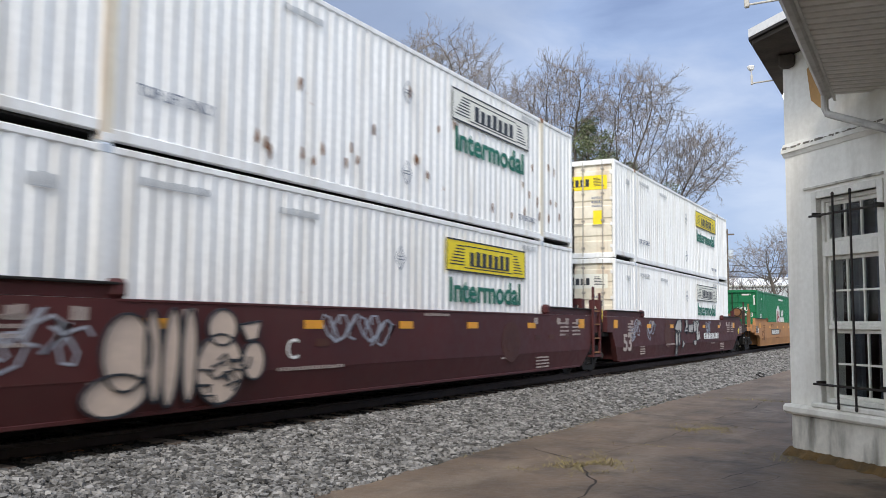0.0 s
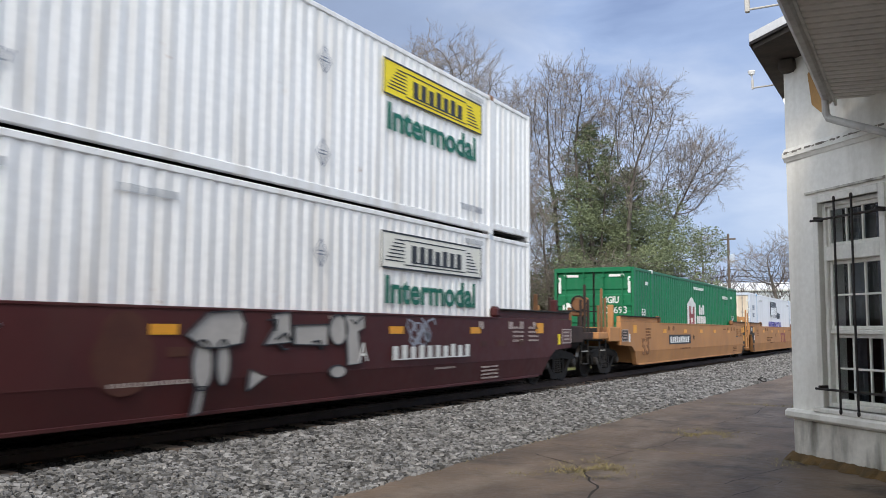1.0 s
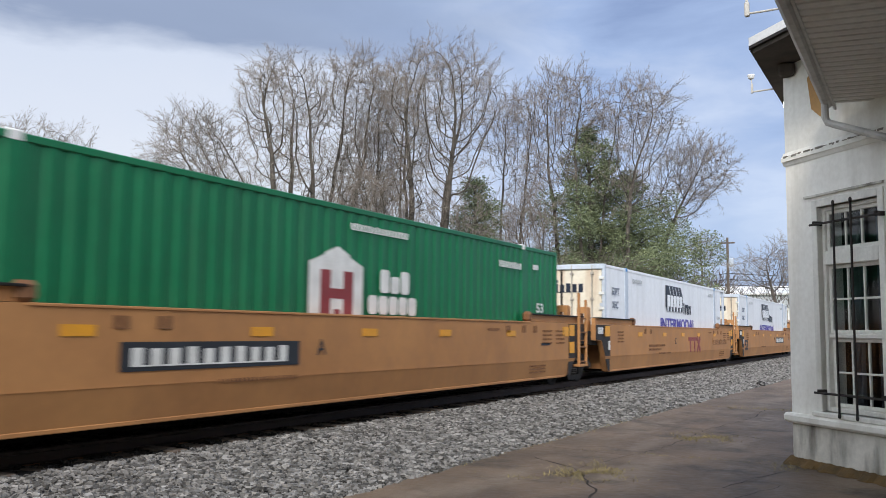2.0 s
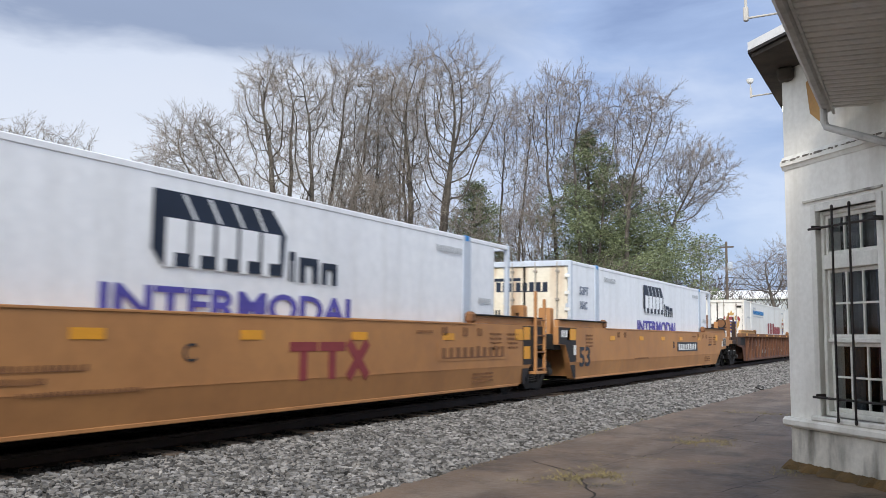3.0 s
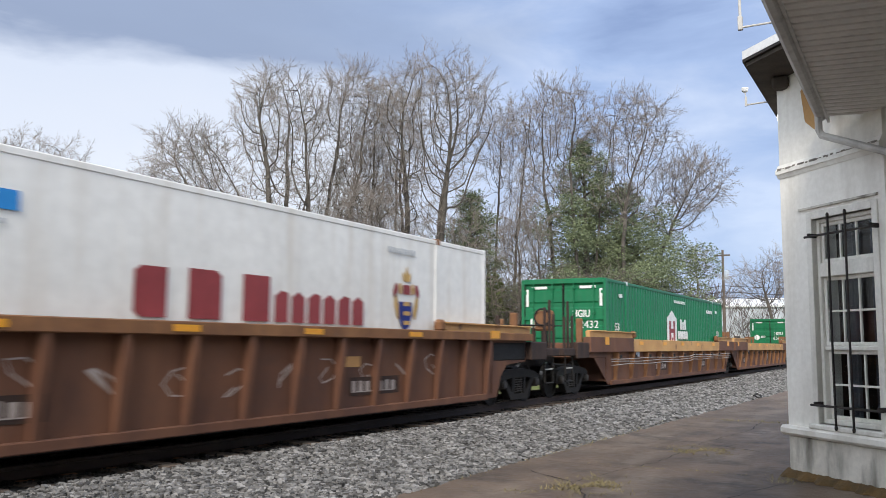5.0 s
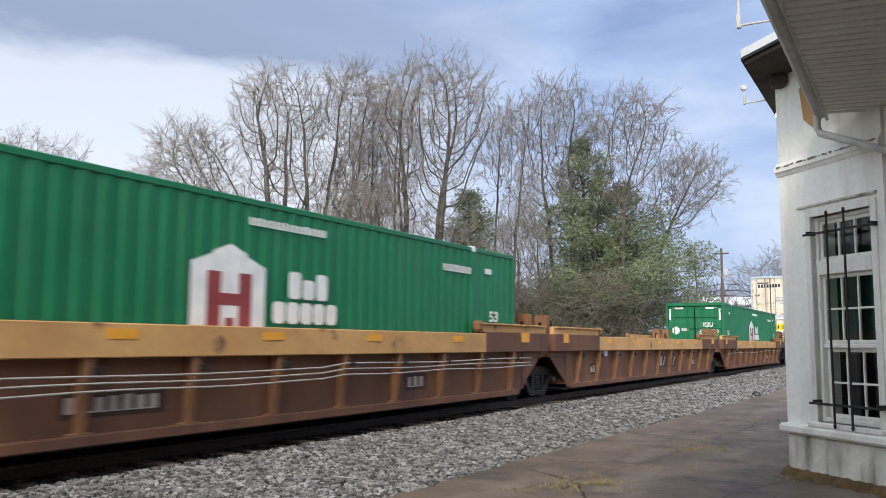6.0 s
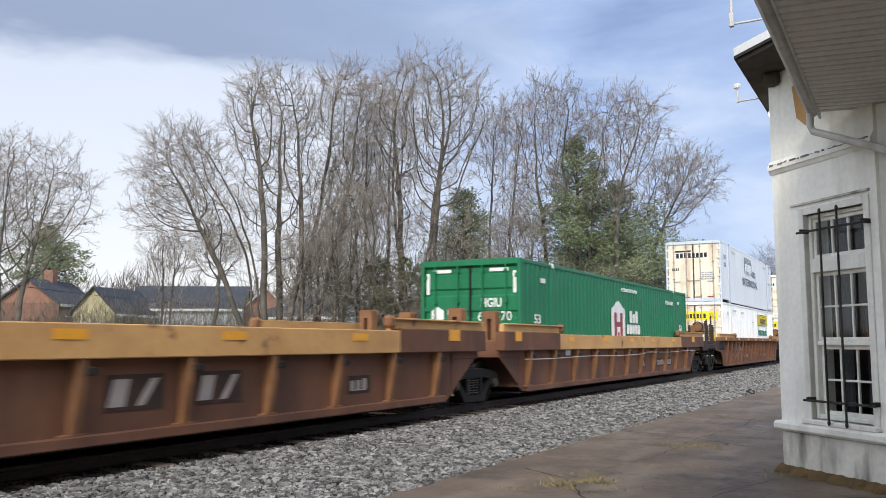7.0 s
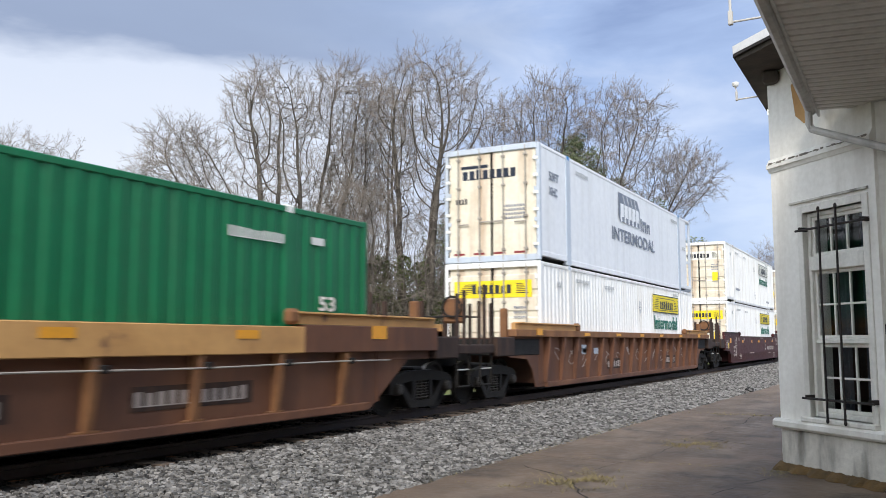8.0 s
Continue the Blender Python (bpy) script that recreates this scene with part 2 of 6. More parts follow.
M["paving"], M["glass"] = paving(), glass()
M["lamp_glow"] = bpy.data.materials.new("lamp_glow")
M["lamp_glow"].use_nodes = True
M["lamp_glow"].node_tree.nodes["Principled BSDF"].inputs["Emission Color"].default_value = (1, 0.95, 0.85, 1)
M["lamp_glow"].node_tree.nodes["Principled BSDF"].inputs["Emission Strength"].default_value = 3.0


# ---------------------------------------------------------------- mesh building
class Shape:
    """Collects vertices and faces of one mesh."""

    def __init__(self):
        self.v, self.f = [], []

    def add(self, verts, faces):
        k = len(self.v)
        self.v += [tuple(p) for p in verts]
        self.f += [tuple(i + k for i in q) for q in faces]
        return self

    def box(self, x0, x1, y0, y1, z0, z1, c=0.0):
        c = min(c, (x1 - x0) / 3, (y1 - y0) / 3, (z1 - z0) / 3)
        if c <= 0:
            p = [(x, y, z) for x in (x0, x1) for y in (y0, y1) for z in (z0, z1)]
            return self.add(p, [(0, 1, 3, 2), (4, 6, 7, 5), (0, 4, 5, 1), (2, 3, 7, 6), (0, 2, 6, 4), (1, 5, 7, 3)])
        ends, mid, half = ((x0, x1), (y0, y1), (z0, z1)), None, None
        verts, key = [], {}
        for a in range(3):
            for s in np.ndindex(2, 2, 2):
                p = [ends[i][s[i]] + (0 if i == a else (c if s[i] == 0 else -c)) for i in range(3)]
                key[a, s] = len(verts)
                verts.append(p)
        faces = []
        for a in range(3):
            b, d = (a + 1) % 3, (a + 2) % 3
            for e in (0, 1):
                def at(ax, sb, sd, a=a, b=b, d=d, e=e):
                    s = [0, 0, 0]
                    s[a], s[b], s[d] = e, sb, sd
                    return key[ax, tuple(s)]
                q = [at(a, 0, 0), at(a, 1, 0), at(a, 1, 1), at(a, 0, 1)]
                faces.append(q if e else q[::-1])
            for sb in (0, 1):
                for sd in (0, 1):
                    s0, s1 = [0, 0, 0], [0, 0, 0]
                    s1[a] = 1
                    s0[b] = s1[b] = sb
                    s0[d] = s1[d] = sd
                    faces.append([key[b, tuple(s0)], key[b, tuple(s1)], key[d, tuple(s1)], key[d, tuple(s0)]])
        for s in np.ndindex(2, 2, 2):
            faces.append([key[0, s], key[1, s], key[2, s]])
        return self.add(verts, faces)

    def prism(self, pts, axis, a, b):
        """A polygon of the two other axes, pushed along axis from a to b."""
        n = len(pts)

        def put(p, w):
            q = list(p)
            q.insert(axis, w)
            return q
        return self.add([put(p, a) for p in pts] + [put(p, b) for p in pts],
                        [tuple(range(n))[::-1], tuple(range(n, 2 * n))] + [(i, (i + 1) % n, n + (i + 1) % n, n + i) for i in range(n)])

    def tube(self, path, r, n=8, r1=None):
        """A round bar along a path of points."""
        path = [Vector(p) for p in path]
        rings = []
        for i, p in enumerate(path):
            way = (path[min(i + 1, len(path) - 1)] - path[max(i - 1, 0)]).normalized()
            u = way.cross(Vector((0, 0, 1)) if abs(way.z) < 0.9 else Vector((1, 0, 0))).normalized()
            w = way.cross(u)
            rr = r if r1 is None else r + (r1 - r) * i / (len(path) - 1)
            rings += [p + (u * math.cos(2 * math.pi * k / n) + w * math.sin(2 * math.pi * k / n)) * rr for k in range(n)]
        f = [(i * n + k, i * n + (k + 1) % n, (i + 1) * n + (k + 1) % n, (i + 1) * n + k) for i in range(len(path) - 1) for k in range(n)]
        f += [tuple(range(n))[::-1], tuple(range((len(path) - 1) * n, len(path) * n))]
        return self.add(rings, f)

    def lathe(self, prof, axis, centre, n=20, caps=True):
        """Profile of (radius, offset) turned about an axis through centre."""
        o = [i for i in range(3) if i != axis]
        rings = []
        for r, h in prof:
            for k in range(n):
                p = list(centre)
                p[axis] += h
                p[o[0]] += r * math.cos(2 * math.pi * k / n)
                p[o[1]] += r * math.sin(2 * math.pi * k / n)
                rings.append(p)
        f = [(i * n + k, i * n + (k + 1) % n, (i + 1) * n + (k + 1) % n, (i + 1) * n + k) for i in range(len(prof) - 1) for k in range(n)]
        if caps:
            f += [tuple(range(n))[::-1], tuple(range((len(prof) - 1) * n, len(prof) * n))]
        return self.add(rings, f)


def mesh_of(name, shape, material):
    me = bpy.data.meshes.new(name)
    me.from_pydata(shape.v, [], shape.f)
    bm = bmesh.new()
    bm.from_mesh(me)
    if len(bm.faces) < 60000:
        bmesh.ops.recalc_face_normals(bm, faces=bm.faces)
    bm.to_mesh(me)
    bm.free()
    me.materials.append(M[material] if isinstance(material, str) else material)
    return me


def thing(name, m, label, category, group="", kind=""):
    e = new(name)
    e.matrix_world = m
    return tagged(e, label, category, group, kind)


def part(name, shape, material, parent, label="", kind=""):
    ob = new(name, mesh_of(name, shape, material) if isinstance(shape, Shape) else shape)
    ob.parent = parent
    return tagged(ob, label, kind=kind)


def solid(name, shape, material, label, category, group="", kind="", m=None):
    ob = new(name, mesh_of(name, shape, material))
    if m is not None:
        ob.matrix_world = m
    return tagged(ob, label, category, group, kind)


def letter_mesh(text):
    """The outline of a word in the built-in font: points and faces."""
    cu = bpy.data.curves.new("letters", "FONT")
    cu.body, cu.size, cu.resolution_u, cu.extrude, cu.offset = text, 1.0, 3, 0.01, 0.022 if text in HEAVY else 0.0
    ob = bpy.data.objects.new("letters", cu)
    scene.collection.objects.link(ob)
    me = bpy.data.meshes.new_from_object(ob.evaluated_get(bpy.context.evaluated_depsgraph_get()))
    bpy.data.objects.remove(ob)
    v = np.array([p.co for p in me.vertices])
    faces = [tuple(p.vertices) for p in me.polygons]
    bpy.data.meshes.remove(me)
    lo, hi = v.min(0), v.max(0)
    return (v - lo) / (hi - lo), faces


HEAVY = ("Intermodal", "INTERMODAL", "53", "53FT", "XHC", "HGIU")
WORDS = {w: letter_mesh(w) for w in ("Intermodal", "INTERMODAL", "TOP LIFT ONLY", "53", "53FT", "XHC", "HGIU", "505693", "512432", "650470", "A", "B", "C")}


def letters(text, width, height, depth=0.006):
    """Text as a flat shape in x and y, scaled to width and height, its corner at the origin."""
    v, faces = WORDS[text]
    s = Shape()
    s.add([tuple(p) for p in v * (width, height, depth)], faces)
    return s


def on_side(s, y, z, x):
    """Puts a flat shape made in x and y onto a face that looks to +x."""
    s.v = [(x + p[2], y + p[0], z + p[1]) for p in s.v]
    return s


def on_end(s, x0, z, y):
    """Puts a flat shape onto a face that looks to -y."""
    s.v = [(x0 + p[0], y - p[2], z + p[1]) for p in s.v]
    return s


def flat(polys, depth=0.005):
    """Flat plates from polygons in x and y."""
    s = Shape()
    for p in polys:
        s.prism(p, 2, 0.0, depth)
    return s


def rect(x, y, w, h):
    return [(x, y), (x + w, y), (x + w, y + h), (x, y + h)]


def bars(w, h, n, rng, gap=0.42):
    """A comb of upright bars on one base line, which stands for writing."""
    step, base, p = w / n, h * 0.08, [(0, 0)]
    for i in range(n):
        t = h * rng.uniform(0.85, 1.0)
        p += [(i * step, t), (i * step + step * (1 - gap), t), (i * step + step * (1 - gap), base), ((i + 1) * step, base)]
    p[-1] = (p[-2][0], 0)
    return flat([p])


def oval(cx, cy, rx, ry, n=18, turn=0.0):
    return [(cx + rx * math.cos(a) * math.cos(turn) - ry * math.sin(a) * math.sin(turn), cy + rx * math.cos(a) * math.sin(turn) + ry * math.sin(a) * math.cos(turn)) for a in (2 * math.pi * k / n for k in range(n))]


def stroke(pts, w):
    """A flat line of width w through points, as one polygon."""
    a, b = [], []
    for i, (x, y) in enumerate(pts):
        x0, y0 = pts[max(0, i - 1)]
        x1, y1 = pts[min(len(pts) - 1, i + 1)]
        d = math.hypot(x1 - x0, y1 - y0) or 1
        nx, ny = -(y1 - y0) / d * w / 2, (x1 - x0) / d * w / 2
        a.append((x + nx, y + ny)), b.append((x - nx, y - ny))
    return a + b[::-1]


def layered(polys, first=0.004, step=0.0025):
    """Overlapping flat plates, each a little prouder than the one before."""
    s = Shape()
    for i, p in enumerate(polys):
        s.prism(p, 2, 0.0, first + step * i)
    return s

# ---------------------------------------------------------------- ground, track, platform
TRACK_X = -8.97      # centre line of the track; rail tops at z = 0
PLAT_Z = -0.30
EDGE_X = -4.95       # where the ballast meets the paving
rng = random.Random(4)

s = Shape()
xs = [-3000, -300, -60, -30, -14, -12.4, -11.0, EDGE_X, 60, 300, 3000]
zs = [0.9, 0.9, 0.6, -0.6, -0.55, -0.5, -0.36, -0.36, -0.36, -0.36, -0.36]
ys = [-3000, -200, -20, 0, 20, 40, 80, 200, 3000]
for y in ys:
    s.v += [(x, y, z) for x, z in zip(xs, zs)]
for j in range(len(ys) - 1):
    for i in range(len(xs) - 1):
        k = j * len(xs) + i
        s.f.append((k, k + 1, k + 1 + len(xs), k + len(xs)))
solid("ground", s, "grass", "flat ground with rough green grass beyond the railway", "ground", kind="structure")

# ballast bed: a low bank under the ties, its colour near-black to carry shade
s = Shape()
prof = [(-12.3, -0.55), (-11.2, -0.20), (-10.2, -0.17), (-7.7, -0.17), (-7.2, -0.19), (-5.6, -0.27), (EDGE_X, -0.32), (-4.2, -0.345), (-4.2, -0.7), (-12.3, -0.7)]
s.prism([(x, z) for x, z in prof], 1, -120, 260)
bed = solid("ballast_bed", s, "gravel", "crushed stone ballast bed under the track, coloured near-black for shade", "ballast", kind="structure")


def bank(x):
    return np.interp(x, [p[0] for p in prof[:8]], [p[1] for p in prof[:8]])


# dirty stones, with the train's shade put into their colour too
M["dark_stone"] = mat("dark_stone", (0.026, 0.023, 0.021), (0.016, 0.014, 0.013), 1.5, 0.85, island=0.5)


def stones(name, count, y0, y1, x0, x1, smin, smax, seed, material="stone"):
    r = np.random.RandomState(seed)
    x, y = r.uniform(x0, x1, count), r.uniform(y0, y1, count)
    x = x0 + (x - x0) * (1 + np.clip(y - 10, 0, 24) * 0.025 * (x1 > -6) / (x1 - x0))
    size = r.uniform(smin, smax, count)
    base = np.array([(a, b, c) for a in (-1, 1) for b in (-1, 1) for c in (-1, 1)], float)
    v = base[None] * r.uniform(0.45, 1.0, (count, 8, 3)) * np.array([1.0, 0.8, 0.6])[None, None]
    a, t = r.uniform(0, 6.28, count), r.uniform(-0.7, 0.7, count)
    ca, sa_, ct, st = np.cos(a), np.sin(a), np.cos(t), np.sin(t)
    vx, vy, vz = v[..., 0], v[..., 1] * ct[:, None] - v[..., 2] * st[:, None], v[..., 1] * st[:, None] + v[..., 2] * ct[:, None]
    v = np.stack([vx * ca[:, None] - vy * sa_[:, None], vx * sa_[:, None] + vy * ca[:, None], vz], -1) * size[:, None, None] / 2
    v += np.stack([x, y, bank(x) + size * r.uniform(0.05, 0.35, count)], -1)[:, None]
    f = np.array([(0, 1, 3, 2), (4, 6, 7, 5), (0, 4, 5, 1), (2, 3, 7, 6), (0, 2, 6, 4), (1, 5, 7, 3)])
    f = (f[None] + (np.arange(count) * 8)[:, None, None]).reshape(-1, 4)
    me = bpy.data.meshes.new(name)
    me.from_pydata(v.reshape(-1, 3), [], f)
    me.materials.append(M[material])
    return me


def stone_field(name, label, *a):
    return tagged(new(name, stones(name, *a)), label, "gravel", kind="stuff")


stone_field("ballast_stones", "loose grey crushed stones beside the track", 34000, 3.5, 16.0, -7.64, EDGE_X + 0.12, 0.032, 0.078, 1)
stone_field("ballast_stones", "loose grey crushed stones further along the track", 21000, 16.0, 42.0, -7.66, EDGE_X + 0.12, 0.05, 0.10, 2)
stone_field("ballast_stones", "loose grey crushed stones far along the track", 9000, 42.0, 80.0, -7.75, EDGE_X + 0.12, 0.09, 0.17, 4)
stone_field("ballast_stones", "loose dark oily stones between the ties, darkened further for the train's shade", 7000, 3.5, 26.0, -10.3, -7.7, 0.035, 0.07, 3, "dark_stone")

# paving: one slab with a worn edge, cut by open joints
s = Shape()
r2 = np.random.RandomState(7)
yy = np.arange(-14, 75.1, 0.45)
left = EDGE_X + 0.03 * np.sin(yy * 0.9) + 0.035 * r2.randn(len(yy)) + np.clip(yy - 10, 0, 24) * 0.025
for i, y in enumerate(yy):
    s.v += [(left[i], y, PLAT_Z - 0.12), (left[i] + 0.02, y, PLAT_Z - 0.025), (left[i] + 0.07, y, PLAT_Z), (9.0, y, PLAT_Z)]
for i in range(len(yy) - 1):
    for k in range(3):
        a = i * 4 + k
        s.f.append((a, a + 1, a + 5, a + 4))
paving_ob = solid("pavement", s, "paving", "worn brown damp paving of the station platform", "pavement", kind="structure")


def crack(points, w, seed):
    """A narrow dark open crack, with a raised ragged lip."""
    r = random.Random(seed)
    pts = []
    for (x0, y0), (x1, y1) in zip(points, points[1:]):
        n = max(2, int(math.hypot(x1 - x0, y1 - y0) / 0.16))
        pts += [(x0 + (x1 - x0) * i / n + r.uniform(-.03, .03), y0 + (y1 - y0) * i / n + r.uniform(-.03, .03)) for i in range(n)]
    s = Shape()
    for i, (x, y) in enumerate(pts):
        k = w * r.uniform(0.1, 0.75)
        s.v += [(x - k, y - k * 0.4, PLAT_Z + 0.004), (x + k, y + k * 0.4, PLAT_Z + 0.004)]
        if i:
            s.f.append((2 * i - 2, 2 * i - 1, 2 * i + 1, 2 * i))
    return s


CRACKS = [([(-4.4, 10.2), (-3.6, 9.6), (-2.9, 8.3), (-2.7, 7.0)], 0.022), ([(-4.5, 14.8), (-3.2, 14.6), (-2.0, 13.7)], 0.02), ([(-4.3, 8.4), (-3.7, 8.9), (-3.6, 9.6)], 0.014),
          ([(-4.3, 19.4), (-3.0, 19.3), (-1.6, 19.0)], 0.02), ([(-3.2, 14.6), (-2.9, 17.2), (-3.0, 19.3)], 0.014), ([(-4.2, 24.5), (-1.6, 24.3)], 0.02),
          ([(-4.6, 11.2), (-3.4, 11.0), (-2.2, 11.3), (-1.5, 11.1)], 0.016), ([(-4.5, 12.9), (-3.5, 12.7), (-2.6, 12.9)], 0.014), ([(-4.3, 17.0), (-3.1, 16.7), (-1.7, 16.9)], 0.018),
          ([(-4.2, 21.8), (-2.9, 21.5), (-1.6, 21.8)], 0.02), ([(-2.4, 7.6), (-1.7, 8.6), (-1.3, 9.9)], 0.014), ([(-2.9, 8.3), (-1.9, 9.2), (-1.4, 11.0)], 0.012), ([(-3.6, 9.6), (-3.2, 12.0), (-3.2, 14.6)], 0.012)]
M["crack"] = mat("crack", (0.045, 0.036, 0.030), None, 8, 0.9)
for i, (pts, w) in enumerate(CRACKS):
    part("crack", crack(pts, w, i), "crack", paving_ob, "dark open crack")


def tufts(name, label, cx, cy, rx, ry, count, h, seed, z=PLAT_Z, material="dry_grass"):
    r = random.Random(seed)
    s = Shape()
    for _ in range(count):
        x, y = cx + rx * r.gauss(0, .55), cy + ry * r.gauss(0, .55)
        if math.sin(x * 9 + 2) * math.sin(y * 7) < -.15:
            continue
        b, k, w = r.uniform(0, 6.28), r.uniform(0.3, 1.0) * h, 0.005
        dx, dy = math.cos(b), math.sin(b)
        s.add([(x - dy * w, y + dx * w, z - 0.005), (x + dy * w, y - dx * w, z - 0.005), (x + dx * k * 1.2, y + dy * k * 1.2, z + k * r.uniform(0.2, 0.9))], [(0, 1, 2)])
    return solid(name, s, material, label, "weeds", kind="stuff")


tufts("weeds", "dry flattened weeds growing from a paving crack", -3.35, 9.45, 0.40, 0.6, 1500, 0.07, 5)
tufts("weeds", "dry flattened weeds growing from a paving crack", -3.0, 13.5, 0.45, 0.55, 1200, 0.06, 6)
tufts("weeds", "thin dry weeds along a paving joint", -3.0, 19.3, 1.2, 0.2, 400, 0.09, 7)
tufts("weeds", "thin dry weeds along a paving joint", -2.9, 11.3, 1.1, 0.10, 260, 0.04, 8)
tufts("weeds", "thin dry weeds along a paving joint", -3.9, 8.7, 0.5, 0.16, 200, 0.04, 9)
tufts("weeds", "thin dry weeds along the paving edge", -4.75, 14.0, 0.12, 5.0, 500, 0.05, 10)
tufts("weeds", "thin dry weeds at the wall's foot", -1.45, 11.1, 0.25, 0.5, 260, 0.06, 11)
s = Shape().tube([(-4.62 + 0.03 * k + 0.05 * math.sin(k * 1.3), 28.3 + 0.20 * math.sin(k * 0.9), -0.24 + 0.06 * math.sin(k * .8)) for k in range(9)], 0.026, 7)
solid("brake_hose", s, "black_steel", "discarded black hose on the ballast edge", "hose")

# ties and rails
track = thing("railway_track", pose(TRACK_X, 0, 0), "single railway track with dark timber ties", "railway track", kind="structure")
tie = mesh_of("tie", Shape().box(-1.34, 1.34, -0.115, 0.115, -0.34, -0.145, 0.012), "tie")
for k in range(170):
    o = part("tie", tie, None, track)
    o.location, o.rotation_euler = (rng.uniform(-.05, .05), -8 + k * 0.53 + rng.uniform(-.03, .03), rng.uniform(-.012, .012)), (0, 0, rng.uniform(-.02, .02))
rail_prof = [(-.07, -.172), (.07, -.172), (.07, -.16), (.014, -.14), (.010, -.05), (.036, -.038), (.036, -.006), (.028, 0), (-.028, 0), (-.036, -.006), (-.036, -.038), (-.010, -.05), (-.014, -.14), (-.07, -.16)]
for sx in (-1, 1):
    part("rail", Shape().prism([(x + sx * 0.7525, z) for x, z in rail_prof], 1, -120, 260), "rail_top", track, "worn steel rail with rusty sides")
plate_me = mesh_of("tie_plate", Shape().box(-.10, .10, -.09, .09, -.165, -.15, 0.005), "rust_edge")
for k in range(0, 75):
    o = part("tie_plate", plate_me, None, track)
    o.location = (0.7525, k * 0.53, 0)

# ---------------------------------------------------------------- station building
# the bay's slanted face runs from CORNER along the way (0.707, -0.707); u along it, v outward, w up
CORNER = (-1.47, 11.50)
BAY = pose(CORNER[0], CORNER[1], 0, 0, 0, -45)      # local x along the face, local -y outward


def wall_with_hole(x0, x1, z0, z1, hx0, hx1, hz0, hz1, y0, y1):
    s = Shape()
    for a, b, c, d in ((x0, hx0, z0, z1), (hx1, x1, z0, z1), (hx0, hx1, z0, hz0), (hx0, hx1, hz1, z1)):
        s.box(a, b, y0, y1, c, d)
    return s


WX0, WX1, WZ0, WZ1 = 0.56, 1.52, 0.38, 2.80
station = thing("station_building", BAY, "white-painted masonry railway station with an angled bay", "station")
part("wall", wall_with_hole(0.0, 1.72, 0.20, 4.86, WX0, WX1, WZ0, WZ1, 0.0, 0.34), "wall_white", station, "white-painted rendered wall, flaking")
part("base_wall", Shape().box(0.03, 1.70, -0.03, 0.34, -0.31, 0.20, 0.015), "wall_base", station, "stained dirty white plinth")
part("sill_course", Shape().box(-0.06, 1.76, -0.10, 0.34, 0.205, 0.32, 0.03), "wall_white", station)
part("cornice", Shape().prism([(-0.012, 3.40), (-0.035, 3.45), (-0.05, 3.45), (-0.05, 3.50), (-0.03, 3.53), (-0.012, 3.57), (0.01, 3.57), (0.01, 3.40)], 0, -0.02, 1.72), "wall_white", station, "moulded white string course, chipped")
r3 = random.Random(9)
# thin dark strips paint the string course's shadow line together with its flaking
for k in range(22):
    x = 0.02 + k * 0.075 + r3.uniform(-.03, .03)
    part("chipped_edge", Shape().box(x, x + r3.uniform(.03, .14), -0.0535, -0.02, 3.49 + r3.uniform(0, .02), 3.512 + r3.uniform(0, .012), 0.003), "flake_and_shade", station, "dark strip for the string course's shadow line and flaking")
# moss and dirt at the wall's foot
s = Shape()
for k in range(40):
    x = -0.02 + k * 0.045
    w = 0.16 + 0.05 * math.sin(k * 0.9) + r3.uniform(0, .04)
    s.v += [(x, -0.02, PLAT_Z + 0.10 + .006 * math.sin(k * 1.7)), (x, -w * .5, PLAT_Z + 0.05), (x, -w * .8, PLAT_Z + 0.003)]
    if k:
        b = 3 * k
        s.f += [(b - 3, b - 2, b + 1, b), (b - 2, b - 1, b + 2, b + 1)]
solid("moss_bank", s, "moss", "mossy dirt gathered at the wall's foot", "moss", kind="stuff", m=BAY)
# raised flat surround and window
win = part("window", Shape().box(WX0 - 0.09, WX0, -0.02, 0.06, WZ0 - .02, WZ1 + .09, .006).box(WX1, WX1 + 0.09, -0.02, 0.06, WZ0 - .02, WZ1 + .09, .006).box(WX0, WX1, -0.02, 0.06, WZ1, WZ1 + .09, .006), "trim_white", station, "tall white sash window behind iron bars")
part("lintel_mould", Shape().prism([(-0.03, 2.93), (-0.03, 2.955), (0.005, 2.965), (0.005, 2.93)], 0, 0.35, 1.62), "wall_base", station, "thin dark drip line above the window")
part("window_sill", Shape().box(WX0 - .1, WX1 + .1, -0.09, 0.12, WZ0 - .06, WZ0, .012), "trim_white", win)
for nm, a, b, c, d, y in (("window_frame", WX0, WX0 + .05, WZ0, WZ1, .05), ("window_frame", WX1 - .05, WX1, WZ0, WZ1, .05), ("window_frame", WX0 + .05, WX1 - .05, WZ1 - .05, WZ1, .05),
                          ("window_frame", WX0 + .05, WX1 - .05, WZ0, WZ0 + .06, .05), ("transom_bar", WX0 + .05, WX1 - .05, 2.10, 2.27, .03), ("meeting_rail", WX0 + .05, WX1 - .05, 1.24, 1.29, .07)):
    part(nm, Shape().box(a, b, y, y + 0.10, c, d, .008), "trim_white", win)
px0, px1 = WX0 + .05, WX1 - .05
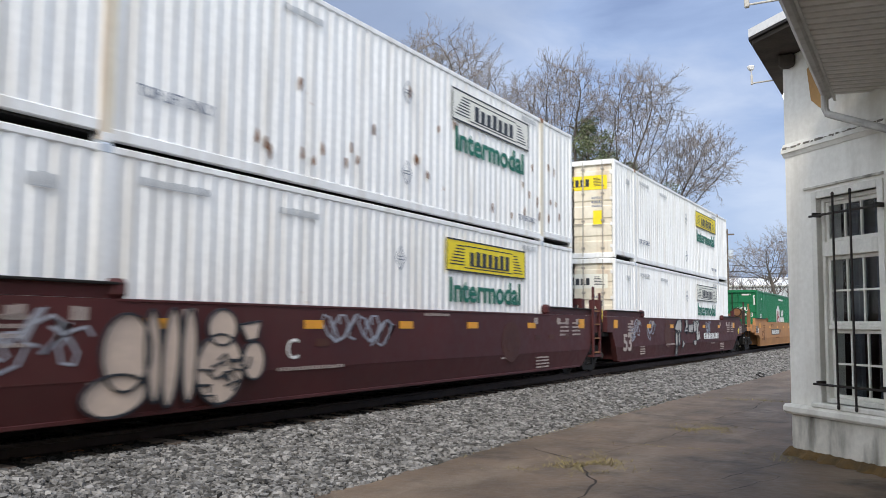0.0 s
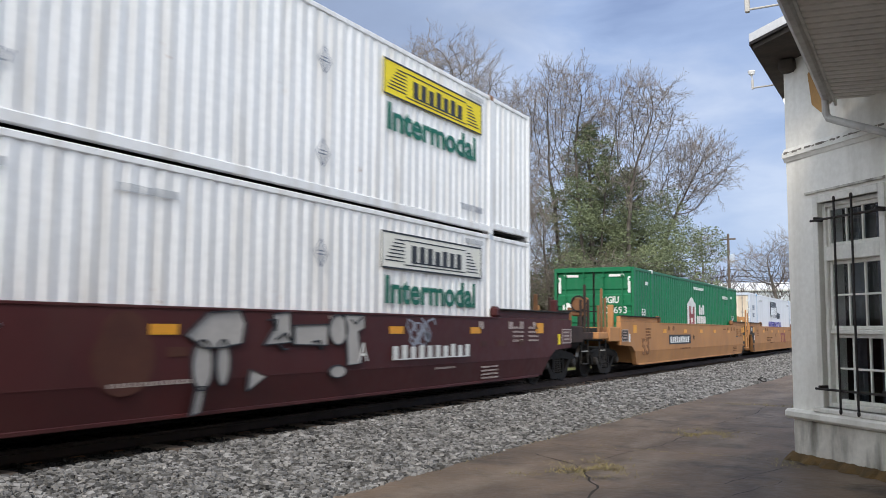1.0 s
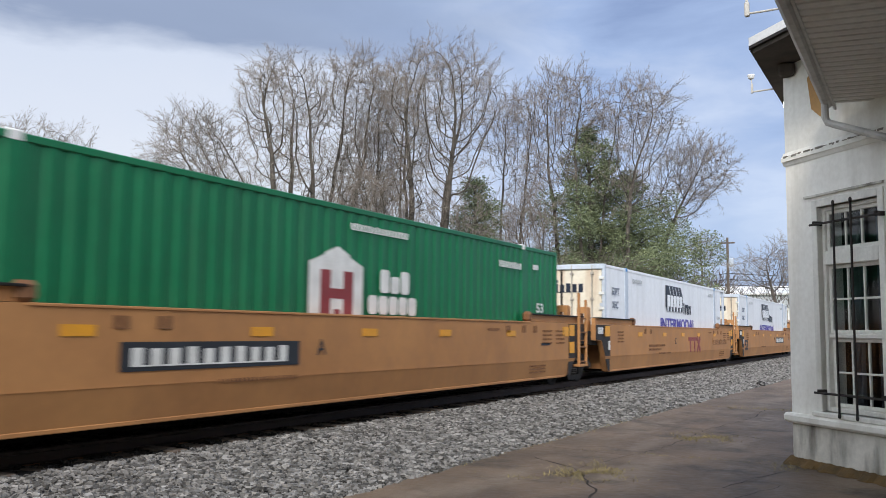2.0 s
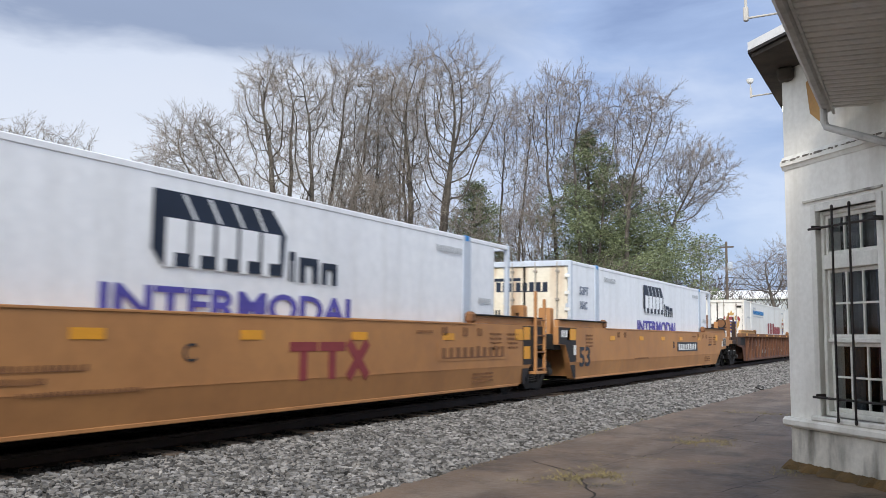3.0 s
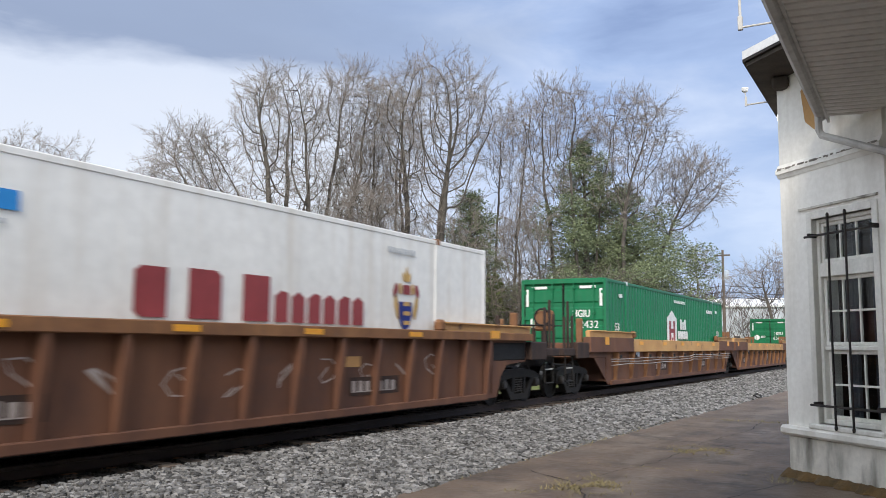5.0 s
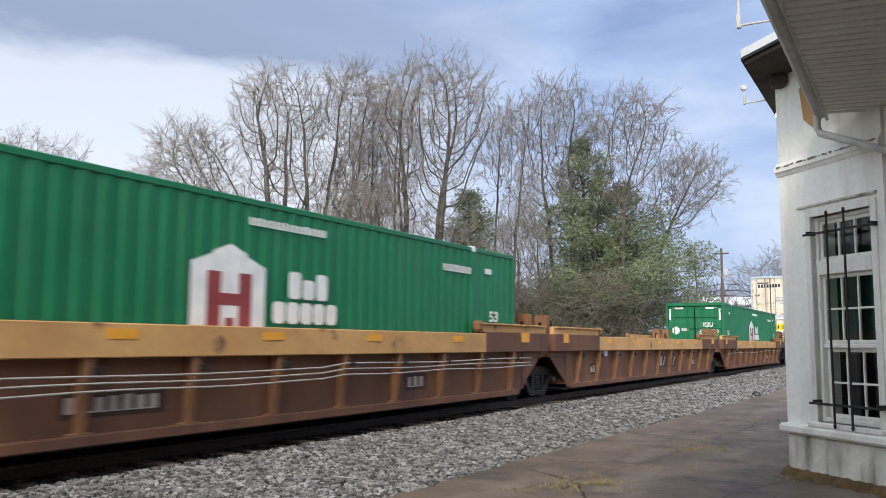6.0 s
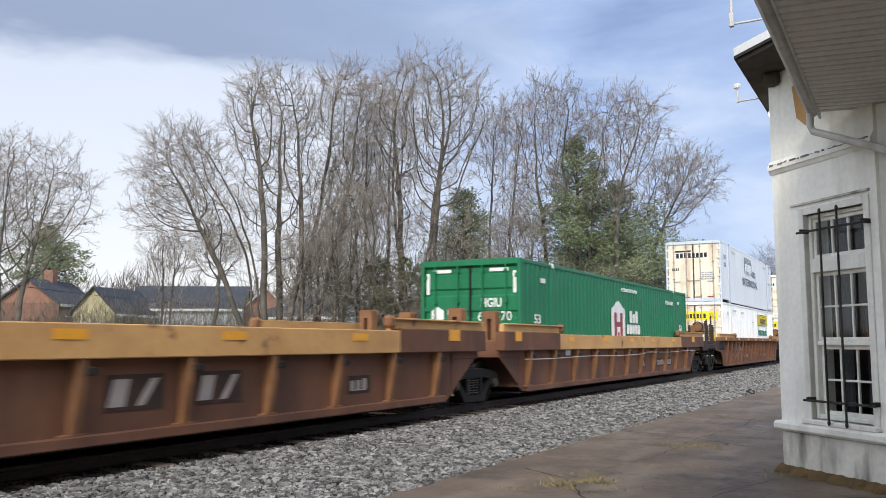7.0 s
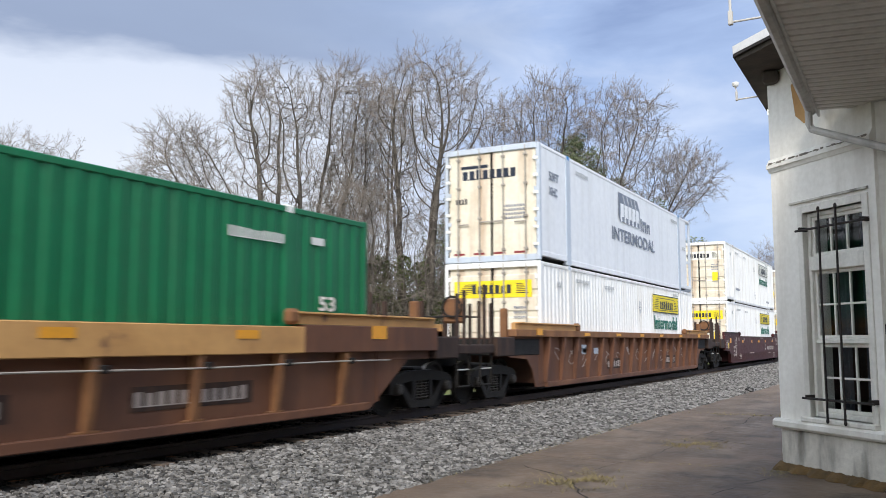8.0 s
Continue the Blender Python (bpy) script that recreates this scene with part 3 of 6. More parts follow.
for zb, zt, rows_, yv in ((2.27, WZ1 - .05, 1, .08), (1.29, 2.10, 2, .09), (WZ0 + .06, 1.24, 2, .12)):
    st = 0.045
    for a, b in ((px0, px0 + st), (px1 - st, px1)):
        part("sash_stile", Shape().box(a, b, yv, yv + .04, zb, zt, .006), "trim_white", win)
    for a, b in ((zb, zb + st), (zt - st, zt)):
        part("sash_rail", Shape().box(px0 + st, px1 - st, yv, yv + .04, a, b, .006), "trim_white", win)
    cw = (px1 - px0 - 2 * st) / 3
    ch = (zt - zb - 2 * st) / rows_
    for k in (1, 2):
        part("glazing_bar", Shape().box(px0 + st + k * cw - .012, px0 + st + k * cw + .012, yv + .003, yv + .036, zb + st, zt - st, .004), "trim_white", win)
    for k in range(1, rows_):
        part("glazing_bar", Shape().box(px0 + st, px1 - st, yv + .004, yv + .035, zb + st + k * ch - .012, zb + st + k * ch + .012, .004), "trim_white", win)
    for i in range(3):
        for k in range(rows_):
            g = part("pane", Shape().box(px0 + st + i * cw, px0 + st + (i + 1) * cw, yv + .018, yv + .022, zb + st + k * ch, zb + st + (k + 1) * ch), "glass", win, "dark window pane")
            g.visible_shadow = False
# curtains inside and closed-in room walls, coloured dark to stand for the unlit room
for x0, x1 in ((0.62, 0.76), (1.02, 1.10), (1.34, 1.46)):
    s = Shape()
    n = 14
    for k in range(n + 1):
        x = x0 + (x1 - x0) * k / n
        y = 0.42 + 0.025 * math.sin(k * 1.9)
        s.v += [(x, y, 0.42), (x, y, 2.75), (x, y + .006, 0.42), (x, y + .006, 2.75)]
        if k:
            b = 4 * k
            s.f += [(b - 4, b, b + 1, b - 3), (b - 2, b - 1, b + 3, b + 2)]
    solid("curtain", s, "curtain", "grey curtain hanging behind the window, darkened for the dim room", "curtain", group="curtains", m=BAY)
s = Shape()
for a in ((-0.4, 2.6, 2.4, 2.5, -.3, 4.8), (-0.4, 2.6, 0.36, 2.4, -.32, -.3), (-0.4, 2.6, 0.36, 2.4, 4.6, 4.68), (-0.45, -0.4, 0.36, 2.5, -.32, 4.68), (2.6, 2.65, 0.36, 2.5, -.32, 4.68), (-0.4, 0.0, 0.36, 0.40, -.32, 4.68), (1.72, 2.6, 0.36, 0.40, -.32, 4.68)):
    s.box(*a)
solid("room_wall", s, "wood_and_room_dark", "room walls behind the window, coloured dark as interior shade", "wall", kind="structure", m=BAY)
# iron bars before the window
grille = thing("window_grille", BAY, "black iron bars bolted before the window", "window bars")
for z in (2.58, 0.60):
    part("cross_bar", Shape().tube([(0.55, -0.11, z), (1.66, -0.11, z)], 0.014, 8), "iron", grille)
    for x in (0.62, 1.60):
        part("bracket", Shape().box(x - .015, x + .015, -0.122, 0.002, z - .012, z + .04, .005), "iron", grille)
for x in (0.98, 1.255):
    part("upright_bar", Shape().tube([(x, -0.135, 0.38), (x - .005, -0.135, 1.6), (x, -0.135, 2.80)], 0.013, 8), "iron", grille)
    for z in (0.37, 2.79):
        part("bar_end", Shape().lathe([(.010, -.03), (.018, -.012), (.018, .012), (.010, .03)], 2, (x, -0.135, z), 10), "iron", grille)

# the bay's other faces and the main block (turned back to the track's directions)
s = Shape()
s.box(-1.47, -1.15, 11.52, 16.0, -0.32, 4.86)
tagged(new("wall_bay_front", mesh_of("wall_bay_front", s, "wall_white")), "white rendered track side of the bay", "wall", kind="structure")
s = Shape().box(-0.22, 1.6, 10.26, 10.56, -0.32, 3.86)
tagged(new("wall_bay_return", mesh_of("wall_bay_return", s, "wall_white")), "white rendered return wall beside the bay", "wall", kind="structure")
s = Shape().box(1.6, 1.95, -10, 10.56, -0.32, 3.9)
tagged(new("wall_main", mesh_of("wall_main", s, "wall_white")), "white rendered main wall of the station", "wall", kind="structure")
part("door_stop", Shape().box(1.76, 1.80, -0.02, 0.02, 1.15, 1.45, .008), "iron", station, "small dark iron hook on the wall")

# canopy over the platform: ribbed soffit, fascia, gutter and downpipe
EAVE_X, SOFFIT_Z = -0.80, 3.90
canopy = thing("canopy_roof", pose(0, 0, 0), "station canopy with ribbed grey soffit and gutter", "canopy")
DROP = 0.05


def soffit_z(x):
    return SOFFIT_Z - DROP * (x - EAVE_X)


s = Shape()
yy0, pitch = -9.0, 0.155
rows_n = int((10.62 - yy0) / pitch)
prof2 = [(0.0, 0.0), (0.012, 0.038), (0.034, 0.038), (0.046, 0.0), (0.100, -0.004)]
for k in range(rows_n):
    for dy, dz in prof2:
        y = yy0 + k * pitch + dy
        x1 = 10.03 - y if y > 10.26 else 1.6
        s.v += [(EAVE_X, y, soffit_z(EAVE_X) + dz), (x1, y, soffit_z(x1) + dz)]
n = len(s.v) // 2
s.f = [(2 * i, 2 * i + 1, 2 * i + 3, 2 * i + 2) for i in range(n - 1)]
part("soffit", s, "soffit", canopy, "grey ribbed metal soffit")
part("roof_deck", Shape().prism([(EAVE_X - .02, SOFFIT_Z + .06), (1.9, SOFFIT_Z + .06), (1.9, SOFFIT_Z + .7), (EAVE_X - .02, SOFFIT_Z + .14)], 1, -9, 10.2), "shingle", canopy, "dark shingled canopy roof")
part("fascia", Shape().box(EAVE_X - .03, EAVE_X, -9, 10.75, SOFFIT_Z - .015, SOFFIT_Z + .15, .004), "gutter", canopy)
gut = [(-.03, .13), (-.035, .0), (-.06, -.02), (-.11, -.02), (-.15, .03), (-.16, .12), (-.17, .13), (-.17, .142), (-.15, .142), (-.14, .04), (-.105, .0), (-.06, .0), (-.045, .02), (-.04, .13)]
part("gutter", Shape().prism([(EAVE_X + a, SOFFIT_Z + b) for a, b in gut], 1, -9, 10.60), "gutter", canopy, "grey metal eaves gutter")
part("gutter_end", Shape().prism([(EAVE_X + a, SOFFIT_Z + b) for a, b in gut[:8]], 1, 10.60, 10.605), "gutter", canopy)
gx = EAVE_X - .10
part("downpipe", Shape().tube([(gx, 10.45, SOFFIT_Z - .01), (gx, 10.45, SOFFIT_Z - .16), (gx + .03, 10.43, SOFFIT_Z - .23), (gx + .10, 10.38, SOFFIT_Z - .27), (gx + .9, 9.60, SOFFIT_Z - .74)], 0.042, 10), "gutter", canopy, "grey metal downpipe with an elbow")
part("bare_board", Shape().prism([(0.52, 4.02), (0.66, 3.90), (0.72, 3.86), (0.80, 3.95), (0.70, 4.25), (0.50, 4.45), (0.46, 4.42)], 1, -0.012, 0.004), "bare_wood", station, "bare orange-brown board showing where paint has peeled")
# bay roof
s = Shape()
bz = 4.69
out = [(-1.71, 16.3), (-1.71, 10.72), (-0.30, 9.31), (1.2, 9.31), (1.2, 16.3)]
s.prism([(x, y) for x, y in out], 2, bz, bz + 0.05)
bayroof = thing("bay_roof", pose(0, 0, 0), "roof of the bay with dark wooden eaves", "roof")
part("eave_soffit", s, "wood_and_room_dark", bayroof, "dark weathered boards under the eaves")
s = Shape()
o2 = [(-1.75, 16.3), (-1.75, 10.70), (-0.31, 9.26), (1.2, 9.26), (1.2, 16.3)]
s.prism(o2, 2, bz + 0.052, bz + 0.085)
part("eave_edge", s, "iron", bayroof, "dark eaves edge")
top = (0.6, 12.6, bz + 1.1)
s = Shape()
s.add([(x, y, bz + 0.088) for x, y in o2] + [(x, y, bz + 0.19) for x, y in o2] + [top], [(0, 1, 6, 5), (1, 2, 7, 6), (2, 3, 8, 7), (3, 4, 9, 8), (4, 0, 5, 9), (5, 6, 10), (6, 7, 10), (7, 8, 10), (8, 9, 10), (9, 5, 10)])
part("roof_sheet", s, "roof_metal", bayroof, "pale metal roof sheet")
part("bracket", Shape().box(-1.50, -1.30, 11.25, 11.45, bz - .16, bz, .03), "wood_and_room_dark", bayroof, "crumbling dark eaves bracket")
# small lamps and sensors on thin arms
lamp = thing("eaves_lamp", pose(-1.58, 12.75, bz), "small white eaves lamp, lit", "lamp")
part("socket", Shape().lathe([(.05, 0), (.05, -.08), (.03, -.1)], 2, (0, 0, 0), 14), "wood_and_room_dark", lamp)
part("bulb", Shape().lathe([(.03, -.1), (.055, -.13), (.062, -.17), (.05, -.21), (.02, -.23)], 2, (0, 0, 0), 14), "lamp_glow", lamp, "glowing white bulb")
fl = thing("floodlight_arm", pose(-1.66, 12.80, bz + .12), "white sensor lamp on a thin grey arm", "lamp")
part("arm", Shape().tube([(0.02, 0, -.02), (-.36, -.25, -.10)], .012, 8), "gutter", fl)
part("riser", Shape().box(-.375, -.345, -.265, -.235, -.12, .02, .005), "gutter", fl)
part("stem", Shape().tube([(-.36, -.25, .02), (-.37, -.25, .08)], .008, 6), "gutter", fl)
part("head", Shape().lathe([(.015, .08), (.04, .10), (.052, .14), (.048, .152)], 2, (-.37, -.25, 0), 14), "paint_white", fl, "white dome head")
ob = part("clamp", Shape().box(-.06, .02, -.03, .03, .0, .05, .008), "iron", fl)
ar = thing("conduit_arm", pose(EAVE_X - .16, 7.55, SOFFIT_Z + .135), "thin grey conduit arm fixed to the gutter", "conduit")
part("arm", Shape().tube([(0, 0, 0), (-.27, .0, .0)], .010, 8), "gutter", ar)
part("elbow_box", Shape().box(-.302, -.262, -.02, .02, -.025, .10, .006), "gutter", ar)
part("riser", Shape().tube([(-.282, 0, .09), (-.282, 0, .75)], .012, 8), "gutter", ar)

# ---------------------------------------------------------------- the train
SPEED = 22.34
MOVING = []          # (thing, x, y at 0 s, z)
L53, W, H = 16.154, 1.295, 2.896
FLOOR = 0.30


def corrugated(y0, y1, z0, z1, x, depth, pitch_y, sgn=1):
    """An upright panel with pressed ribs, facing +x or -x."""
    s = Shape()
    n = max(1, round((y1 - y0) / pitch_y))
    p = (y1 - y0) / n
    pts = []
    for k in range(n):
        b = y0 + k * p
        pts += [(b, 0), (b + p * .40, 0), (b + p * .52, depth), (b + p * .88, depth)]
    pts.append((y1, 0))
    for y, d in pts:
        s.v += [(sgn * (x - d), y, z0), (sgn * (x - d), y, z1)]
    s.f = [(2 * i, 2 * i + 2, 2 * i + 3, 2 * i + 1) for i in range(len(pts) - 1)]
    return s


def ribbed_door(x0, x1, z0, z1, y, n=5, d=0.03):
    s = Shape()
    prof = []
    h = (z1 - z0) / n
    for k in range(n):
        b = z0 + k * h
        prof += [(b, 0), (b + h * .62, 0), (b + h * .70, d), (b + h * .92, d)]
    prof.append((z1, 0))
    for z, q in prof:
        s.v += [(x0, y + q, z), (x1, y + q, z)]
    s.f = [(2 * i, 2 * i + 1, 2 * i + 3, 2 * i + 2) for i in range(len(prof) - 1)]
    return s


def container(style, y, z, label, seed, logo=None):
    """A 53-foot box: frame, ribbed or smooth sides, doors on its -y end."""
    r = random.Random(seed)
    body = {"hunt": "white_box", "prime": "white_smooth", "reefer": "white_reefer", "hub": "green_box"}[style]
    door = {"hunt": "white_door", "prime": "white_door", "reefer": "white_reefer", "hub": "green_box"}[style]
    frame_m = {"hunt": "white_box", "prime": "grey_post", "reefer": "white_reefer", "hub": "green_box"}[style]
    c = thing("shipping_container", pose(TRACK_X, y, z), label, "container", group="containers of the train")
    h = L53 / 2
    open_end = style == "prime"
    yb = h - (0.75 if open_end else 0.06)
    ribs = style in ("hunt", "hub")
    for sg in (1, -1):
        nm = "side_panel"
        for a, b in ((-h + .12, -6.19), (-6.0, 6.0), (6.19, yb)):
            if ribs:
                part(nm, corrugated(a, b, .17, H - .11, W - .012, 0.024, 0.245 if style == "hunt" else 0.29, sg), body, c)
            else:
                q = Shape().box(min(sg * (W - .05), sg * (W - .012)), max(sg * (W - .05), sg * (W - .012)), a, b, .17, H - .11)
                part(nm, q, body, c)
        lo, hi = min(sg * (W - .09), sg * W), max(sg * (W - .09), sg * W)
        part("top_rail", Shape().box(lo, hi, -h + .1, h - .1, H - .11, H - .022, .012), frame_m if style != "prime" else body, c)
        part("bottom_rail", Shape().box(lo, hi, -6.19, 6.19, .035, .17, .012), frame_m if style != "prime" else body, c)
        for a, b in ((-h + .1, -6.19), (6.19, h - .1)):
            part("end_rail", Shape().box(lo, hi, a, b, .11, .24, .012), frame_m if style != "prime" else body, c)
        part("corner_post", Shape().box(lo, hi, -h, -h + .12, .01, H - .01, .015), frame_m, c)
        part("corner_post", Shape().box(lo, hi, h - .12, h, .01, H - .01, .015), frame_m, c)
        for yp in (-6.095, 6.095):
            wide = .16 if style == "prime" else .095
            part("stacking_post", Shape().box(min(sg * (W - .08), sg * (W + .004)), max(sg * (W - .08), sg * (W + .004)), yp - wide, yp + wide, .01, H - .01, .012), "white_door" if style == "hunt" and logo[1] else frame_m, c)
            for zz in (0.0, H - .12):
                part("corner_casting", Shape().box(min(sg * (W - .15), sg * (W + .008)), max(sg * (W - .15), sg * (W + .008)), yp - .09, yp + .09, zz, zz + .12, .015), {"hub": "paint_white", "prime": "logo_blue" if zz else "grey_post"}.get(style, "grey_post" if (seed + int(yp)) % 2 else "rust_edge") if zz or style == "prime" else frame_m, c)
    part("roof", Shape().box(-W + .08, W - .08, -h + .1, yb, H - .07, H - .03), "grey_roof", c)
    part("floor", Shape().box(-W + .08, W - .08, -h + .1, yb, .08, .16), "black_steel", c)
    if open_end:
        part("front_wall", Shape().box(-W + .09, W - .09, yb - .06, yb, .17, H - .1), body, c)
        part("end_beam", Shape().box(-W + .09, W - .09, h - .11, h - .01, H - .13, H - .01, .012), frame_m, c)
        part("end_beam", Shape().box(-W + .09, W - .09, h - .11, h - .01, 1.15, 1.27, .012), frame_m, c)
        part("end_beam", Shape().box(-W + .09, W - .09, h - .11, h - .01, .01, .17, .012), frame_m, c)
    else:
        part("front_wall", Shape().box(-W + .09, W - .09, h - .08, h - .03, .01, H - .01), body, c)
    # door end
    y0 = -h + .06
    part("door_header", Shape().box(-W + .09, W - .09, -h, -h + .1, H - .15, H - .006, .012), frame_m if style != "prime" else "grey_post", c)
    part("door_sill", Shape().box(-W + .09, W - .09, -h, -h + .1, .006, .16, .012), frame_m if style != "prime" else "grey_post", c)
    for sx in (-1, 1):
        a, b = (-W + .09, -.012) if sx < 0 else (.012, W - .09)
        d = part("door", ribbed_door(a, b, .16, H - .15, y0) if style != "prime" and style != "reefer" else Shape().box(a, b, y0, y0 + .05, .16, H - .15, .01), door, c, "hinged cargo door")
        part("door_gasket", Shape().box(a, a + .018, y0 - .012, y0 + .02, .16, H - .15).box(b - .018, b, y0 - .012, y0 + .02, .16, H - .15), "black_steel", d)
        for fr in (0.24, 0.74):
            x = a + (b - a) * fr if sx < 0 else b - (b - a) * fr
            rod = part("lock_rod", Shape().tube([(x, y0 - .045, .05), (x, y0 - .045, H - .03)], .02, 8), "rod_grey" if style != "hub" else "green_box", d, "upright lock rod")
            for zz in (.30, 1.1, 1.9, 2.62):
                part("rod_guide", Shape().box(x - .045, x + .045, y0 - .07, y0 - .002, zz - .03, zz + .03, .008), "rod_grey" if style != "hub" else "green_box", rod)
            part("handle", Shape().box(x - .30 if sx > 0 else x, x if sx > 0 else x + .30, y0 - .075, y0 - .05, .93 + .08 * fr, .965 + .08 * fr, .006), "rod_grey" if style != "hub" else "green_box", d)
        for zz in (.35, 1.0, 1.75, 2.5):
            xe = a if sx < 0 else b
            part("hinge", Shape().box(xe - .07, xe + .07, y0 - .03, y0 - .003, zz - .05, zz + .05, .008), frame_m, d)
    X = W + .006
    if style == "hunt":
        up, rustd, ly = logo
        PW, PZ = 3.6, 1.95
        panel = part("logo_panel", on_side(flat([rect(0, 0, PW, .62)]), ly, PZ, X), "yellow" if up else "cream_panel", c, "yellow sign panel" if up else "pale faded sign panel")
        part("panel_border", on_side(flat([rect(0, 0, PW, .03), rect(0, .59, PW, .03), rect(0, .03, .03, .56), rect(PW - .03, .03, .03, .56)], .004), ly, PZ, X + .006), "ink", panel)
        part("logo_mark", on_side(bars(1.9, .31, 7, r, .35), ly + .95, PZ + .13, X + .006), "ink", panel, "plain dark bars")
        part("logo_pattern", on_side(flat([[(.12 + k * .05, .13 + .06 * k), (.72, .13 + .06 * k), (.72, .15 + .06 * k), (.12 + k * .05, .15 + .06 * k)] for k in range(7)] + [[(2.98, .10 + .06 * k), (3.46 - k * .05, .10 + .06 * k), (3.46 - k * .05, .12 + .06 * k), (2.98, .12 + .06 * k)] for k in range(7)] + [rect(.72, .50, 2.2, .02), rect(.72, .08, 2.2, .02)], .004), ly, PZ, X + .006), "ink", panel)
        part("lettering", on_side(letters("Intermodal", 3.2, .47), ly + .15, 1.37, X), "logo_green", c, "green word Intermodal")
        part("lettering", on_side(letters("TOP LIFT ONLY", 1.2, .14), -5.7, .62, X), "logo_grey", c)
        part("lettering", on_side(letters("TOP LIFT ONLY", .95, .12), 4.75, .36, X), "logo_grey", c)
        part("marking", on_side(bars(1.1, .10, 9, r), -5.6, 2.50, X), "faint_mark", c)
        part("marking", on_side(bars(.9, .10, 7, r), -3.2, 2.46, X), "faint_mark", c)
        part("marking", on_side(bars(.8, .10, 7, r), 4.95, 2.62, X), "faint_mark", c)
        part("marking", on_side(bars(.35, .16, 3, r), -7.0, 2.3, X), "faint_mark", c)
        for yy, zz in ((ly - 1.58, 2.06), (ly - 1.58, .65)):
            part("diamond_mark", on_side(flat([stroke([(0, -.2), (.15, 0), (0, .2), (-.15, 0), (0, -.2)], .022), rect(-.09, -.03, .18, .02), rect(-.07, .02, .14, .02)], .004), yy, zz, X), "logo_grey", c)
        if rustd:
            for k in range(34):
                part("rust_scab", on_side(flat([[(.05 * math.cos(a * .9 + k) * r.uniform(.5, 1), .11 * math.sin(a * .9 + k) * r.uniform(.4, 1.4)) for a in range(7)]], .004), r.uniform(-3.8, 7.4), r.uniform(.25, 1.0) if k % 3 else r.uniform(1.0, 2.4), X), "rust_edge", c, "brown rust scab")
        dp = part("logo_panel", on_end(flat([rect(0, 0, 2.1, .42)]), -1.05, 2.02, y0 - .006), "yellow" if up else "cream_panel", c, "sign panel across the doors")
        part("logo_mark", on_end(bars(1.1, .22, 7, r, .3), -.55, 2.12, y0 - .013), "ink", dp, "plain dark bars")
        part("logo_pattern", on_end(flat([rect(-.95 + k * .04, .03 + .045 * k, .32, .018) for k in range(6)] + [rect(.64, .03 + .045 * k, .32 - k * .03, .018) for k in range(6)], .004), 0, 2.09, y0 - .013), "ink", dp)
        part("warning_sticker", on_end(flat([rect(0, 0, .28, .42)]), .62, .98, y0 - .006), "yellow" if rustd is False else "reflector", c)
        for k in range(3):
            part("marking", on_end(bars(.34, .06, 6, r), .58, 1.75 - k * .12, y0 - .006), "logo_grey", c)
    elif style == "hub":
        hy, hz = -1.47, .98
        hp = part("house_emblem", on_side(flat([[(0, 0), (1.35, 0), (1.35, .98), (1.0, 1.10), (.98, 1.14), (.68, 1.25), (.38, 1.14), (.35, 1.10), (0, .98)]]), hy, hz, X), "paint_white", c, "white house-shaped emblem")
        part("emblem_mark", on_side(flat([rect(.27, .10, .24, .78), rect(.84, .10, .24, .78), rect(.51, .46, .33, .15), rect(.60, .10, .16, .20)], .004), hy, hz, X + .006), "logo_red", hp, "red bars")
        for k, hh in enumerate((.38, .28, .38)):
            part("logo_mark", on_side(flat([[(0, .04), (.04, 0), (.22, 0), (.26, .04), (.26, hh - .04), (.22, hh), (.04, hh), (0, hh - .04)]]), hy + 1.86 + k * .31, hz + .60, X), "paint_white", c, "plain white block")
        for k in range(5):
            part("logo_mark", on_side(flat([[(0, .05), (.05, 0), (.21, 0), (.26, .05), (.26, .25), (.21, .30), (.05, .30), (0, .25)]]), hy + 1.52 + k * .30, hz + .25, X), "paint_white", c, "plain white block")
        part("marking", on_side(bars(1.7, .11, 17, r), -.45, 2.52, X), "paint_white", c)
        part("marking", on_side(bars(1.15, .14, 10, r), 4.85, 2.33, X), "paint_white", c)
        for yy in (-6.9, 6.6):
            part("label_plate", on_side(flat([rect(0, 0, .30, .11)]), yy, 2.38, X), "paint_white", c)
            part("lettering", on_side(letters("53", .40, .22), yy + (.2 if yy > 0 else -.42), 1.41, X), "paint_white", c)
        for x0, x1 in ((-.98, -.5), (.5, .98)):
            part("marking_plate", on_end(flat([rect(x0, 0, x1 - x0, .08)]), 0, 2.6, y0 - .004), "paint_white", c)
        for x0 in (-1.16, 1.09):
            part("marking_plate", on_end(flat([rect(x0, 0, .08, .5)]), 0, 2.1, y0 - .004), "paint_white", c)
        part("lettering", on_end(letters("HGIU", .52, .21), .28, 1.78, y0 - .006), "paint_white", c)
        part("lettering", on_end(letters(logo, .85, .21), .20, 1.47, y0 - .006), "paint_white", c)
        part("emblem", on_end(flat([[(.19 * math.cos(k * 1.0472 + .52), .19 * math.sin(k * 1.0472 + .52)) for k in range(6)]]), -.86, 1.62, y0 - .006), "paint_white", c, "white hexagon emblem")
        part("logo_mark", on_end(bars(.34, .14, 4, r), -.6, 1.60, y0 - .006), "paint_white", c)
        for k in range(3):
            part("marking", on_end(bars(.9, .07, 12, r), .15, .85 - k * .13, y0 - .006), "paint_white", c)
            part("marking", on_end(bars(.75, .10, 10, r), -1.0, .95 - k * .17, y0 - .006), "paint_white", c)
    elif style == "prime":
        ly, lz = -1.7, 1.70
